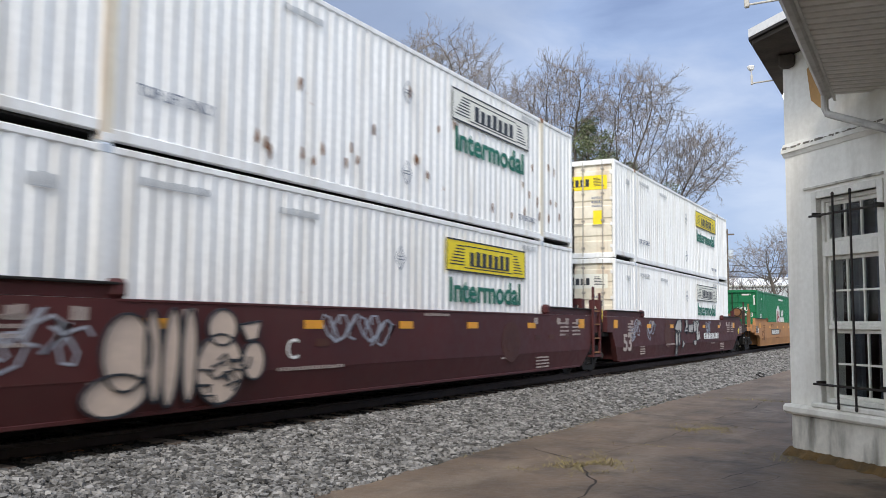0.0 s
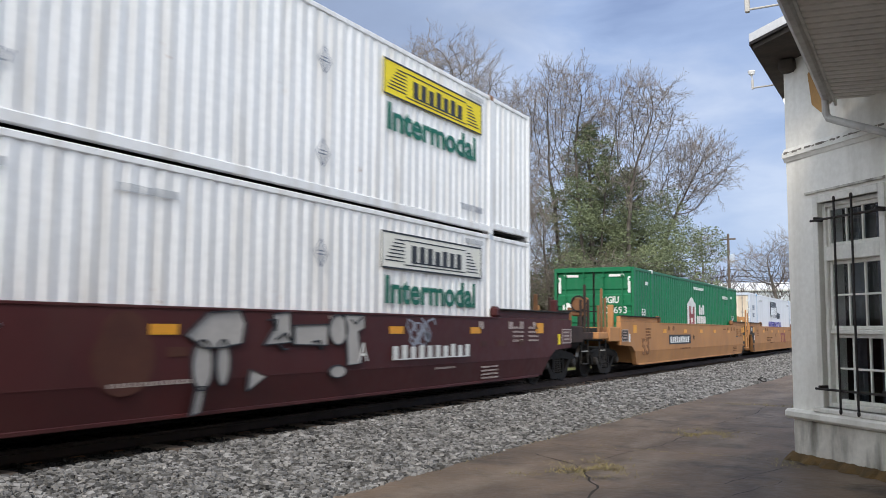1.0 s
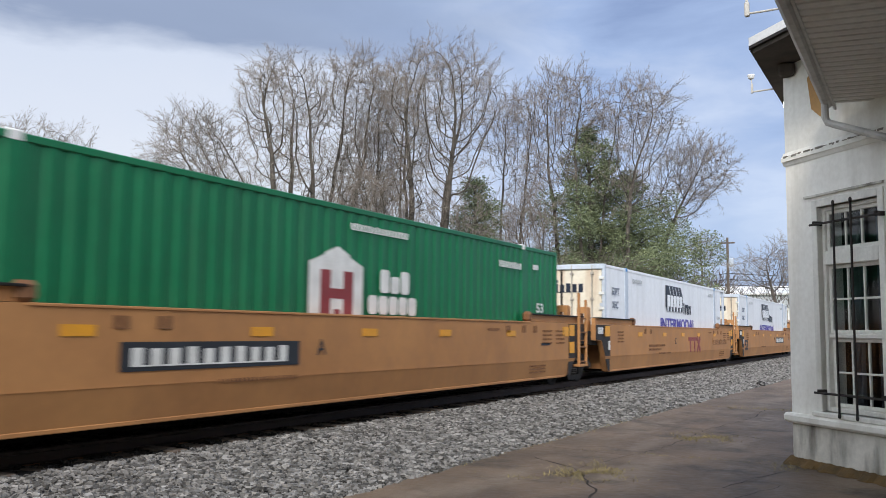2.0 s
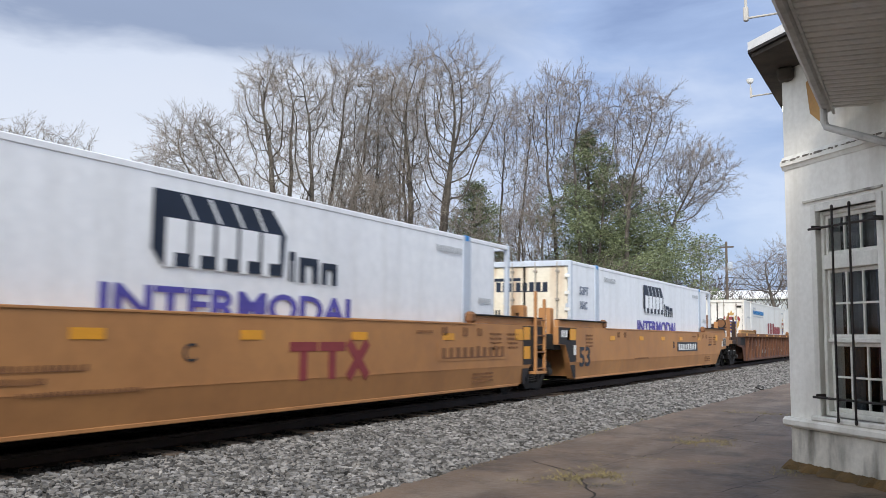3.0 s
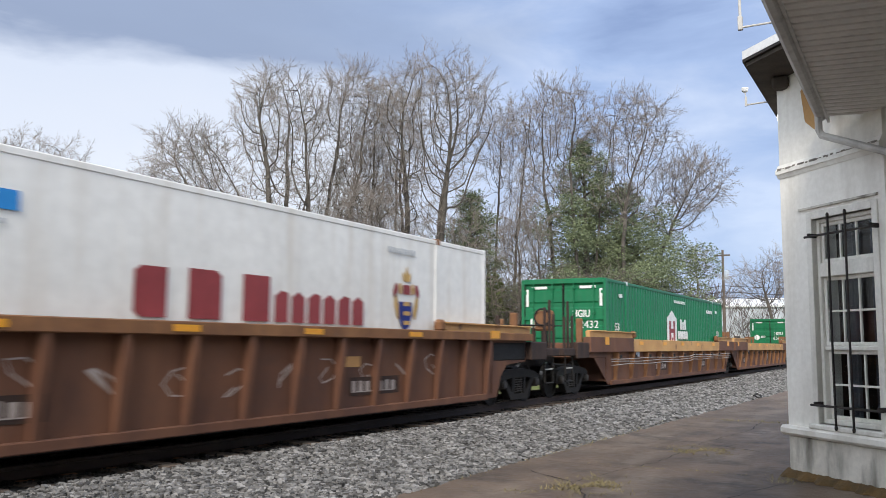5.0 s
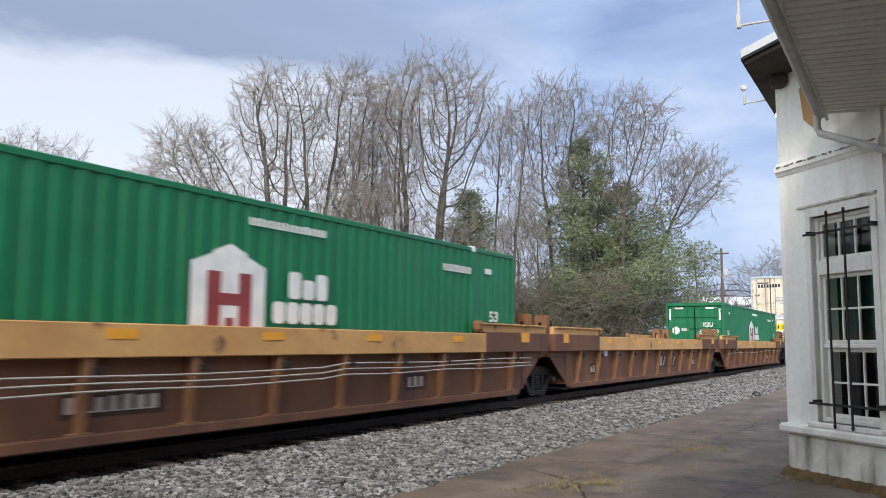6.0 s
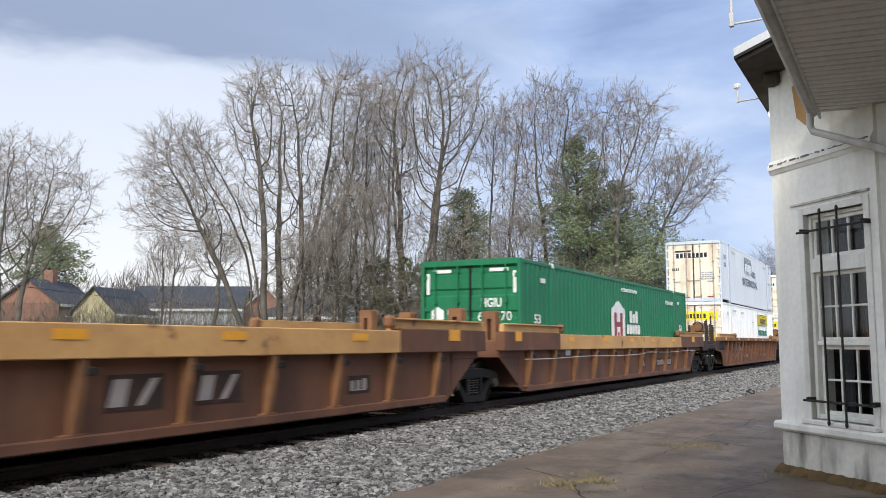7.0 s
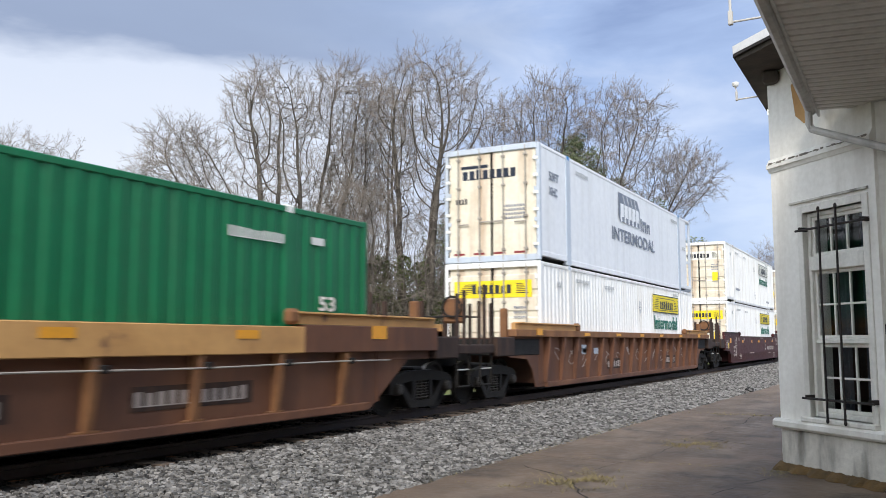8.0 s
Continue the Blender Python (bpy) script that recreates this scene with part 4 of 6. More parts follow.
        dark = part("logo_shadow", on_side(flat([[(0, .22), (.16, .04), (2.30, .04), (2.36, .60), (2.05, .92), (0, .92)]]), ly, lz, X), logo[1], c, "dark slanted logo block")
        for k in range(5):
            x = .20 + k * .42
            part("logo_mark", on_side(flat([[(x, 0), (x + .14, 0), (x + .14, .18), (x + .35, .18), (x + .35, .58), (x, .58)]], .004), ly, lz + .02, X + .006), "white_smooth", dark, "plain white block")
            if k:
                part("logo_mark", on_side(flat([[(x + .02, .62), (x + .07, .62), (x - .13, .90), (x - .18, .90)]], .004), ly, lz, X + .006), "white_smooth", dark)
        for k, (x, w, h_) in enumerate(((2.45, .12, .42), (2.68, .42, .36), (3.2, .36, .32))):
            part("logo_mark", on_side(flat([[(x, 0), (x + w * .3, 0), (x + w * .3, h_ * .7), (x + w * .7, h_ * .7), (x + w * .7, 0), (x + w, 0), (x + w, h_), (x, h_)]]), ly, lz - .02, X), logo[1], c, "plain dark block")
        part("lettering", on_side(letters("INTERMODAL", 4.85, .40), -2.38, 1.10, X), logo[0], c, "word INTERMODAL")
        part("lettering", on_side(letters("53FT", .66, .22), -7.46, 2.04, X), "logo_grey", c)
        part("lettering", on_side(letters("XHC", .56, .21), -7.46, 1.67, X), "logo_grey", c)
        part("marking", on_side(bars(1.0, .12, 8, r), -5.5, 2.5, X), "faint_mark", c)
        part("marking", on_side(bars(1.0, .12, 8, r), 4.9, 2.5, X), "faint_mark", c)
        part("marking", on_side(bars(.55, .12, 6, r), 6.6, 1.6, X), "faint_mark", c)
        part("logo_mark", on_end(bars(1.5, .26, 8, r, .3), -.8, 2.1, y0 - .006), "logo_navy", c, "plain dark bars")
        part("logo_shadow", on_end(flat([rect(-.85, .28, .75, .08)]), 0, 2.1, y0 - .006), "logo_navy", c)
        part("marking", on_end(bars(.35, .14, 4, r), -1.0, 1.5, y0 - .006), "ink", c)
        for k in range(4):
            part("marking", on_end(bars(.6, .06, 8, r), .3, 1.35 - k * .1, y0 - .006), "logo_grey", c)
        for k in range(4):
            part("marking_plate", on_end(flat([rect(-1.05 + k * .55, .0, .3, .05)]), 0, .2, y0 - .006), "logo_red", c)
        for sx in (-1, 1):
            for k in range(6):
                part("hinge_plate", Shape().box(sx * (W - .10) - .07, sx * (W - .10) + .07, y0 - .075, y0 - .045, .35 + k * .42, .43 + k * .42, .008), "paint_white", c)
    else:
        part("logo_mark", on_side(bars(3.25, .22, 9, r, .28), -5.45, 2.24, X), "logo_blue", c, "plain blue bars")
        part("marking", on_side(bars(3.0, .06, 26, r), -5.4, 2.10, X), "faint_mark", c)
        bl = [[(0, .08), (.08, 0), (.42, 0), (.42, .75), (.08, .75), (0, .67)], [(.72, 0), (1.2, 0), (1.2, .70), (1.12, .78), (.72, .78)], [(1.55, 0), (2.0, 0), (2.0, .78), (1.55, .78)]]
        for k in range(6):
            bl += [[(2.1 + k * .32, 0), (2.34 + k * .32, 0), (2.34 + k * .32, .46 if k % 2 else .52), (2.22 + k * .32, .56), (2.1 + k * .32, .46)]]
        bl = [[(a_ * 1.15, b_ * .78) for a_, b_ in q] for q in bl]
        part("logo_mark", on_side(layered(bl, .004, .0008), -.85, 1.26, X), "logo_red", c, "dark red blackletter-like shapes")
        shield = [[(0, .35), (.10, .12), (.25, 0), (.40, .12), (.50, .35), (.50, .60), (0, .60)]]
        for dest, y_, z_, sc in (("side", 4.75, 1.18, .85), ("end", .42, 1.25, .95)):
            put = (lambda q, e=0.0: on_side(q, y_, z_, X + e)) if dest == "side" else (lambda q, e=0.0: on_end(q, y_, z_, y0 - .006 - e))
            em = part("crest", put(flat([[(a_ * sc, b_ * sc) for a_, b_ in q] for q in shield])), "crest_blue", c, "plain crest with shield, gold and red")
            part("crest_gold", put(flat([oval(-.06, .42, .06, .22, 10, .25), oval(.56, .42, .06, .22, 10, -.25), oval(.05, .73, .05, .10, 10), oval(.45, .73, .05, .10, 10), [(.14, .86), (.36, .86), (.39, 1.02), (.32, .96), (.25, 1.12), (.18, .96), (.11, 1.02)]])), "logo_gold", em)
            part("crest_red", put(flat([oval(-.10, .70, .06, .13, 10, -.3), oval(.60, .70, .06, .13, 10, .3), rect(.14, .64, .22, .16)])), "logo_red", em)
            part("crest_mark", put(flat([rect(.15, .12 + k * .16, .2, .07) for k in range(3)], .004), .006), "logo_gold", em)
        part("marking", on_side(bars(.85, .10, 8, r), -7.2, 2.0, X), "faint_mark", c)
        part("marking", on_side(bars(.9, .10, 8, r), -5.6, 2.5, X), "faint_mark", c)
        part("marking", on_side(bars(.9, .10, 8, r), 4.4, 2.5, X), "faint_mark", c)
        rp = part("red_panel", on_end(flat([rect(0, 0, .42, .62)]), -1.0, 1.72, y0 - .006), "logo_red", c, "red notice panel with pale bars")
        for k in range(4):
            part("notice_mark", on_end(bars(.32, .07, 6, r, .2), -.95, 1.79 + k * .14, y0 - .012), "paint_white", rp)
        part("logo_mark", on_end(bars(.9, .14, 7, r), -1.0, 1.35, y0 - .006), "logo_red", c)
        for k in range(2):
            part("marking", on_end(bars(.9, .06, 10, r), -1.0, .65 - k * .14, y0 - .006), "logo_grey", c)
        for xx, zz in ((-1.17, 2.55), (1.05, 2.55), (-1.17, .75), (1.05, .75)):
            part("hinge_plate", Shape().box(xx - .11, xx + .11, y0 - .05, y0 - .02, zz - .05, zz + .05, .01), "truck_steel", c)
    MOVING.append((c, TRACK_X, y, z))
    return c


def wheel_mesh():
    return Shape().lathe([(.08, -.08), (.12, -.08), (.14, -.03), (.36, -.02), (.40, -.06), (.425, -.06), (.425, .045), (.455, .055), (.455, .075), (.40, .08), (.36, .03), (.14, .03), (.12, .07), (.08, .08)], 0, (0, 0, 0), 24)


TRUCK = {}


def truck(parent, y):
    """A three-piece bogie: wheels, cast side frames, springs, bolster."""
    if not TRUCK:
        TRUCK["wheel"] = mesh_of("wheel", wheel_mesh(), "truck_steel")
        TRUCK["tread"] = mesh_of("wheel_tread", Shape().lathe([(.4255, -.055), (.4285, -.05), (.4285, .035), (.4255, .04)], 0, (0, 0, 0), 24, False), "tread")
        TRUCK["axle"] = mesh_of("axle", Shape().tube([(-1.05, 0, 0), (1.05, 0, 0)], .075, 12), "truck_steel")
        fr = Shape()
        for p in ([(-1.12, .36), (-1.12, .58), (-.95, .67), (-.4, .74), (.4, .74), (.95, .67), (1.12, .58), (1.12, .36), (.98, .34), (.92, .50), (.4, .56), (-.4, .56), (-.92, .50), (-.98, .34)],
                  [(-.36, .16), (-.26, .16), (-.26, .58), (-.36, .58)], [(.26, .16), (.36, .16), (.36, .58), (.26, .58)], [(-.46, .08), (.46, .08), (.36, .20), (-.36, .20)],
                  [(-.84, .52), (-.70, .54), (-.32, .20), (-.44, .09)], [(.70, .54), (.84, .52), (.44, .09), (.32, .20)]):
            fr.prism(p, 0, -.09, .09)
        TRUCK["side_frame"] = mesh_of("side_frame", fr, "truck_steel")
        coil = [(.075 * math.cos(j * 2 * math.pi / 9), .075 * math.sin(j * 2 * math.pi / 9), .20 + j * .0056) for j in range(64)]
        TRUCK["spring"] = mesh_of("spring", Shape().tube(coil, .016, 5), "spring_steel")
        TRUCK["bearing"] = mesh_of("bearing", Shape().lathe([(.01, .12), (.07, .12), (.10, .09), (.11, -.04)], 0, (0, 0, 0), 14), "spring_steel")
        TRUCK["bolster"] = mesh_of("bolster", Shape().box(-1.0, 1.0, -.2, .2, .55, .80, .03), "truck_steel")
    t = part("truck", TRUCK["bolster"], None, parent, "dark greasy two-axle bogie")
    t.location = (0, y, 0)
    for dy in (-.89, .89):
        a = part("axle", TRUCK["axle"], None, t)
        a.location = (0, dy, .4285)
        for sx in (-1, 1):
            w = part("wheel", TRUCK["wheel"], None, t)
            w.location = (sx * .7525, dy, .4285)
            if sx < 0:
                w.rotation_euler = (0, 0, math.pi)
            q = part("wheel_tread", TRUCK["tread"], None, t, "bright worn tread")
            q.location, q.rotation_euler = w.location, w.rotation_euler
            b = part("bearing", TRUCK["bearing"], None, t)
            b.location, b.rotation_euler = (sx * 1.06, dy, .4285), (0, 0, 0 if sx > 0 else math.pi)
    for sx in (-1, 1):
        f = part("side_frame", TRUCK["side_frame"], None, t)
        f.location = (sx * 1.0, 0, 0)
        for k in (-.17, 0, .17):
            p = part("spring", TRUCK["spring"], None, t, "coil spring")
            p.location = (sx * 1.0, k, 0)


def graffiti(car, seed, X):
    """Sprayed bubble shapes and scribbles, without words."""
    r = random.Random(seed)
    bub, line = [], []
    if seed == 1:
        for cx, cz, rx, rz in ((.55, .95, .33, .42), (.42, .50, .42, .22), (.92, .90, .11, .52), (1.17, .88, .13, .56), (1.45, .90, .12, .54), (1.98, 1.22, .25, .22), (1.95, .72, .40, .42), (2.55, .80, .20, .24)):
            bub.append(oval(cx, cz, rx, rz, 20, r.uniform(-.12, .12)))
        bub.append([(2.28, 1.25), (2.66, 1.30), (2.60, 1.08), (2.42, 1.05)])
        y0, z0, col = -6.45, -.02, "graffiti_cream"
        part("graffiti_ghost", on_side(layered([oval(.45, .60, .45, .42), oval(.45, .60, .25, .22)]), 3.5, .3, X), "logo_rust", car, "faded brown sprayed ring")
    else:
        bub += [[(0, 1.15), (.35, 1.42), (.9, 1.46), (1.0, 1.3), (.95, 1.05), (.6, 1.0), (.3, 1.0)], oval(.28, .80, .17, .30), oval(.62, .82, .12, .28), [(.20, .55), (.34, .55), (.26, .25), (.12, .22)],
                [(1.35, 1.02), (1.55, 1.25), (1.5, 1.42), (1.85, 1.46), (1.9, 1.05)], [(1.95, 1.02), (2.7, 1.0), (2.7, 1.3), (1.95, 1.28)], oval(2.95, 1.22, .22, .22), [(3.1, 1.44), (3.6, 1.44), (3.62, 1.25), (3.45, 1.2), (3.55, .72), (3.2, .70), (3.15, 1.1)], [(1.05, .45), (1.4, .62), (1.1, .72)], oval(2.95, .62, .2, .09)]
        y0, z0, col = -2.35, .02, "graffiti_white"
        part("graffiti_ghost", on_side(layered([oval(.5, .62, .42, .40), oval(.5, .90, .30, .24)]), -3.7, .3, X), "logo_rust", car, "faded brown sprayed ring")
    g = part("graffiti", on_side(layered(bub), y0, z0, X), col, car, "pale sprayed bubble shapes")
    for p in bub:
        line.append(stroke(p + p[:1], .026 if seed == 1 else .016))
    for k in range(14 if seed == 1 else 5):
        x, z = (r.uniform(1.6, 2.3), r.uniform(.4, 1.0)) if seed == 1 else (r.uniform(.2, 3.4), r.uniform(.9, 1.4))
        line.append(stroke([(x, z), (x + r.uniform(.1, .22), z + r.uniform(-.08, .08)), (x + r.uniform(.1, .3), z + r.uniform(-.15, .1))], .022))
    part("graffiti_outline", on_side(layered(line, .030, .0004), y0, z0, X), "ink", car, "dark sprayed outlines")
    for cy, w, n in {1: ((-2.4, .8, 3), (-1.5, .8, 4), (-7.6, 1.1, 5)), 2: ((-7.4, .9, 5), (-5.6, .8, 4), (2.6, .6, 5))}[seed]:
        lines = []
        for k in range(n):
            x, z = cy + w * k / n, r.uniform(.95, 1.25)
            pts = [(x + .16 * math.cos(t * 1.1 + k) + t * .03, z + .20 * math.sin(t * 0.9 + k * 2) ) for t in range(9)]
            lines.append(stroke(pts, .035))
        part("scribble", on_side(layered(lines, .004, .0006), 0, 0, X), "graffiti_blue", car, "grey-blue sprayed scribble")


M["faded_paint"] = mat("faded_paint", (0.13, 0.075, 0.075), (0.10, 0.055, 0.055), 2.0, 0.65)
M["brake_blue"] = mat("brake_blue", (0.020, 0.028, 0.060), (0.014, 0.018, 0.034), 3.0, 0.5)
M["logo_rust"] = mat("logo_rust", (0.090, 0.036, 0.024), (0.055, 0.018, 0.016), 1.5, 0.6)
SX0, SX1 = 1.37, 1.50


def well_car(style, y, near, far, label, seed):
    """One unit of a well car; near and far are 'A' (shared bogie) or 'C' (coupler end)."""
    r = random.Random(seed)
    col = {"maroon": "maroon", "tan": "tan", "ribbed": "brown", "chord": "brown"}[style]
    trim = {"maroon": "maroon", "tan": "tan", "ribbed": "rust_edge", "chord": "chord"}[style]
    car = thing("well_car", pose(TRACK_X, y, 0), label, "railway car", group="well cars of the train")
    top, bot = 1.50, 0.25 if style in ("maroon", "tan") else 0.21
    ya, yz = {"A": -9.45, "C": -10.05}[near], {"A": 9.45, "C": 10.05}[far]
    for sg in (1, -1):
        def xs(a, b, sg=sg):
            return min(sg * a, sg * b), max(sg * a, sg * b)
        if style in ("maroon", "tan"):
            prof = [(-8.72, .64), (8.72, .64)] + ([(9.0, 1.06), (yz, 1.08)] if far == "A" else [(9.05, .80), (yz, .84)]) + [(yz, top), (ya, top)]
            prof += [(ya, 1.08), (-9.0, 1.06)] if near == "A" else [(ya, .84), (-9.05, .80)]
            part("side_sill", Shape().prism(prof, 0, *xs(SX0, SX1)), col, car, "smooth steel side plate")
            low = Shape()
            low.add([(sg * a, b, z_) for a, b, z_ in ((SX1, -8.72, .64), (SX1, 8.72, .64), (SX1 - .07, 8.36, bot), (SX1 - .07, -8.36, bot), (SX0 - .03, -8.72, .64), (SX0 - .03, 8.72, .64), (SX0 - .07, 8.36, bot), (SX0 - .07, -8.36, bot))],
                    [(0, 1, 2, 3), (4, 7, 6, 5), (0, 4, 5, 1), (3, 2, 6, 7), (0, 3, 7, 4), (1, 5, 6, 2)])
            part("lower_plate", low, col, car, "inward-leaning lower side plate")
            part("bottom_flange", Shape().box(*xs(SX0 - .1, SX1 - .055), -8.2, 8.2, bot - .03, bot + .02, .008), col, car)
            part("weld_line", Shape().box(*xs(SX1, SX1 + .006), -8.7, 8.7, .645, .655), col, car)
            part("top_flange", Shape().box(*xs(SX0 - .06, SX1 + .015), -6.0, 6.0, top - .03, top + .004, .006), col, car)
        else:
            ct, cb = (1.52, 1.36) if style == "ribbed" else (1.47, 1.10)
            arch = [(-8.55, bot), (8.55, bot), (8.75, .62), (9.05, .86), (yz, .92), (yz, ct - .02), (ya, ct - .02), (ya, .92), (-9.05, .86), (-8.75, .62)]
            if style == "chord":
                arch = [(-8.15, bot), (8.15, bot), (8.9, .70), (9.3, .95), (yz, .98), (yz, ct - .02), (ya, ct - .02), (ya, .98), (-9.3, .95), (-8.9, .70)]
            part("side_sill", Shape().prism(arch, 0, *xs(SX0 - .06, SX0 - .03)), col, car, "rusty brown steel side plate")
            part("top_chord", Shape().box(*xs(SX0 - .06, SX1 + .02), -6.2 if style == "chord" else ya, 6.2 if style == "chord" else yz, cb, ct, .012), trim, car, "tan painted top chord, scuffed")
            if style == "chord":
                for a, b in ((ya, -6.2), (6.2, yz)):
                    part("end_chord", Shape().box(*xs(SX0 - .06, SX1 + .02), a, b, cb, ct + .03, .012), col, car)
            part("bottom_chord", Shape().box(*xs(SX0 - .06, SX0 + .05), -8.0, 8.0, bot - .02, bot + .10, .012), col, car)
            n = 17 if style == "ribbed" else 11
            for k in range(n):
                yy = -8.0 + 16.0 * k / (n - 1) if style == "ribbed" else (k - 5) * 1.52 + (-.33 if seed == 9 else 0)
                w1 = .05
                rib = Shape().prism([(SX0 - .03, bot + .10), (SX0 + .04, bot + .10), (SX1 - .01, cb - .30), (SX1, cb), (SX0 - .03, cb)], 1, yy - w1, yy + w1)
                rib.v = [(sg * a, b, z_) for a, b, z_ in rib.v]
                part("rib", rib, "rust_edge" if style == "chord" else col, car, "upright stiffening rib")
                if style == "chord" and sg > 0:
                    part("rib_foot", Shape().box(SX0 - .03, SX0 + .035, yy - .16, yy + .16, bot + .085, bot + .125, .008), "rust_edge", car)
                    part("pipe_clip", Shape().box(SX1 - .02, SX1 + .05, yy + .03, yy + .14, .93, 1.02, .01), "black_steel", car)
            if style == "chord":
                for k in range({7: 3, 8: 0, 9: 1}[seed]):
                    part("pipe", Shape().tube([(sg * (SX1 + .03), yy, .96 - .08 * k + .012 * math.sin(yy * (1.1 + .3 * k)) - .05 * (yy < 1.0)) for yy in np.linspace(-8.4, 8.4, 30)], .013, 6), "rod_grey", car, "thin air pipe")
        for a, b in ((ya, -5.9), (5.9, yz)):
            part("guide_rail", Shape().prism([(a + .1, top + .006), (b, top + .006), (b - .12 if b < 0 else b, top + .16), (a + (.1 if a < 0 else .22), top + .16)], 0, *xs(SX0 - .02, SX1 - .05)), "chord" if style in ("chord", "ribbed") else col, car, "raised guide rail along the end")
            part("guide_lip", Shape().box(*xs(SX0 - .02, SX1 + .02), a + .2, b - .1, top + .15, top + .18, .006), "chord" if style in ("chord", "ribbed") else "black_steel", car)
        # corner lock brackets
        for yy in (-6.0, 6.0):
            part("lock_bracket", Shape().box(*xs(SX0 - .02, SX1 + .01), yy - .12, yy + .12, top, top + .22, .05), "rust_edge" if style != "maroon" else col, car)
    # floor of the well
    part("well_floor", Shape().box(-SX0 + .06, SX0 - .06, -8.25, 8.25, bot - .045, bot - .025), "black_steel", car, "dark steel floor of the well")
    for yy in np.linspace(-7.7, 7.7, 9):
        part("cross_beam", Shape().box(-SX0, SX0, yy - .2, yy + .2, bot - .02, FLOOR, .02), "black_steel", car)
    # ends
    for e, kind in ((-1, near), (1, far)):
        ye = 10.0 if kind == "C" else 9.4
        lo, hi = sorted((e * 8.35, e * ye))
        part("end_deck", Shape().box(-1.36, 1.36, lo, hi, .95, 1.32, .02), "black_steel" if style != "chord" else col, car, "dark end platform above the bogie")
        part("bulkhead", Shape().box(-1.36, 1.36, *sorted((e * 8.30, e * 8.36)), .3, 1.35), col, car)
        if kind == "C":
            truck(car, e * 10.25)
            lo, hi = sorted((e * 10.0, e * 11.75))
            part("end_sill", Shape().box(-.42, .42, lo, hi, .72, 1.12, .03), "black_steel", car)
            part("end_platform", Shape().box(-1.45, 1.45, *sorted((e * 11.0, e * 11.8)), 1.02, 1.20, .02), "dark_brown" if style != "tan" else "tan", car)
            part("coupler", Shape().box(-.10, .10, *sorted((e * 11.75, e * 12.02)), .78, .98, .03).box(-.2, .2, *sorted((e * 12.0, e * 12.10)), .72, 1.04, .05), "truck_steel", car, "knuckle coupler")
            part("air_hose", Shape().tube([(.35, e * 11.7, .75), (.4, e * 11.85, .50), (.42, e * 12.0, .38), (.4, e * 12.08, .42)], .03, 8), "black_steel", car, "sagging black air hose")
            for x in (-1.38, 1.38):
                lad = part("ladder", Shape().tube([(x, e * 11.05, 1.3), (x, e * 11.05, .42), (x, e * 11.07, .40), (x, e * 11.53, .40), (x, e * 11.55, .42), (x, e * 11.55, 1.3)], .022, 6), "truck_steel", car, "hanging end steps")
                for zz in (.72,):
                    part("rung", Shape().tube([(x, e * 11.05, zz), (x, e * 11.55, zz)], .016, 6), "gutter", lad)
                for dy, hh in ((11.05, 2.1), (11.35, 2.35), (11.6, 2.0)):
                    part("grab_post", Shape().box(x - .03, x + .03, e * dy - .03, e * dy + .03, 1.18, hh + r.uniform(-.1, .1), .01), "rust_edge" if style == "tan" else "dark_brown", car)
            for x in (-1.05, -.55, .45):
                part("grab_post", Shape().box(x - .05, x + .05, e * 11.3 - .04, e * 11.3 + .04, 1.18, r.uniform(1.7, 2.35), .012), "rust_edge" if style == "tan" else "dark_brown", car)
            part("handrail", Shape().tube([(-1.38, e * 11.5, 1.75), (1.38, e * 11.5, 1.75)], .018, 6), "black_steel", car)
            if e < 0:
                hub = part("brake_wheel", Shape().lathe([(.20, -.015), (.225, 0), (.20, .015), (.18, 0), (.20, -.015)], 1, (.95, e * 11.95, 1.95), 18, False), "truck_steel", car, "round hand brake wheel")
                part("brake_box", Shape().box(.72, 1.18, e * 11.9, e * 11.72, 1.62, 2.12, .04), "rust_edge", car)
                part("brake_stand", Shape().box(.88, 1.02, e * 11.86, e * 11.76, 1.18, 1.64, .01), "truck_steel", car)
            if e > 0 and style == "tan":
                hs = part("brake_housing", Shape().lathe([(.10, -.14), (.27, -.12), (.31, -.04), (.31, .06), (.24, .13), (.08, .15)], 0, (1.22, 10.62, 1.42), 16), "brake_blue", car, "dark blue round hand brake housing")
                part("brake_bracket", Shape().box(1.10, 1.30, 10.45, 10.80, .95, 1.14, .02), "truck_steel", hs)
                part("release_rod", Shape().tube([(1.36, 10.5, 1.2), (1.40, 10.55, .75), (1.38, 10.9, .55), (1.30, 11.3, .60)], .02, 6), "truck_steel", car)
            part("side_step", Shape().box(SX0 - .1, SX1 - .02, *sorted((e * 10.05, e * 10.95)), .95, 1.35, .02), "dark_brown" if style != "tan" else "tan", car)
            part("upright_box", Shape().box(1.06, 1.22, *sorted((e * 9.80, e * 9.92)), 1.3, 1.98, .02), trim if style != "chord" else "rust_edge", car, "upright container guide")
            part("upright_box", Shape().box(-1.22, -1.06, *sorted((e * 9.80, e * 9.92)), 1.3, 1.98, .02), trim if style != "chord" else "rust_edge", car, "upright container guide")
        else:
            if e > 0:
                truck(car, 9.80)
            part("joint_casting", Shape().box(-.30, .30, *sorted((e * 9.35, e * 9.78)), .78, 1.05, .05), "truck_steel", car)
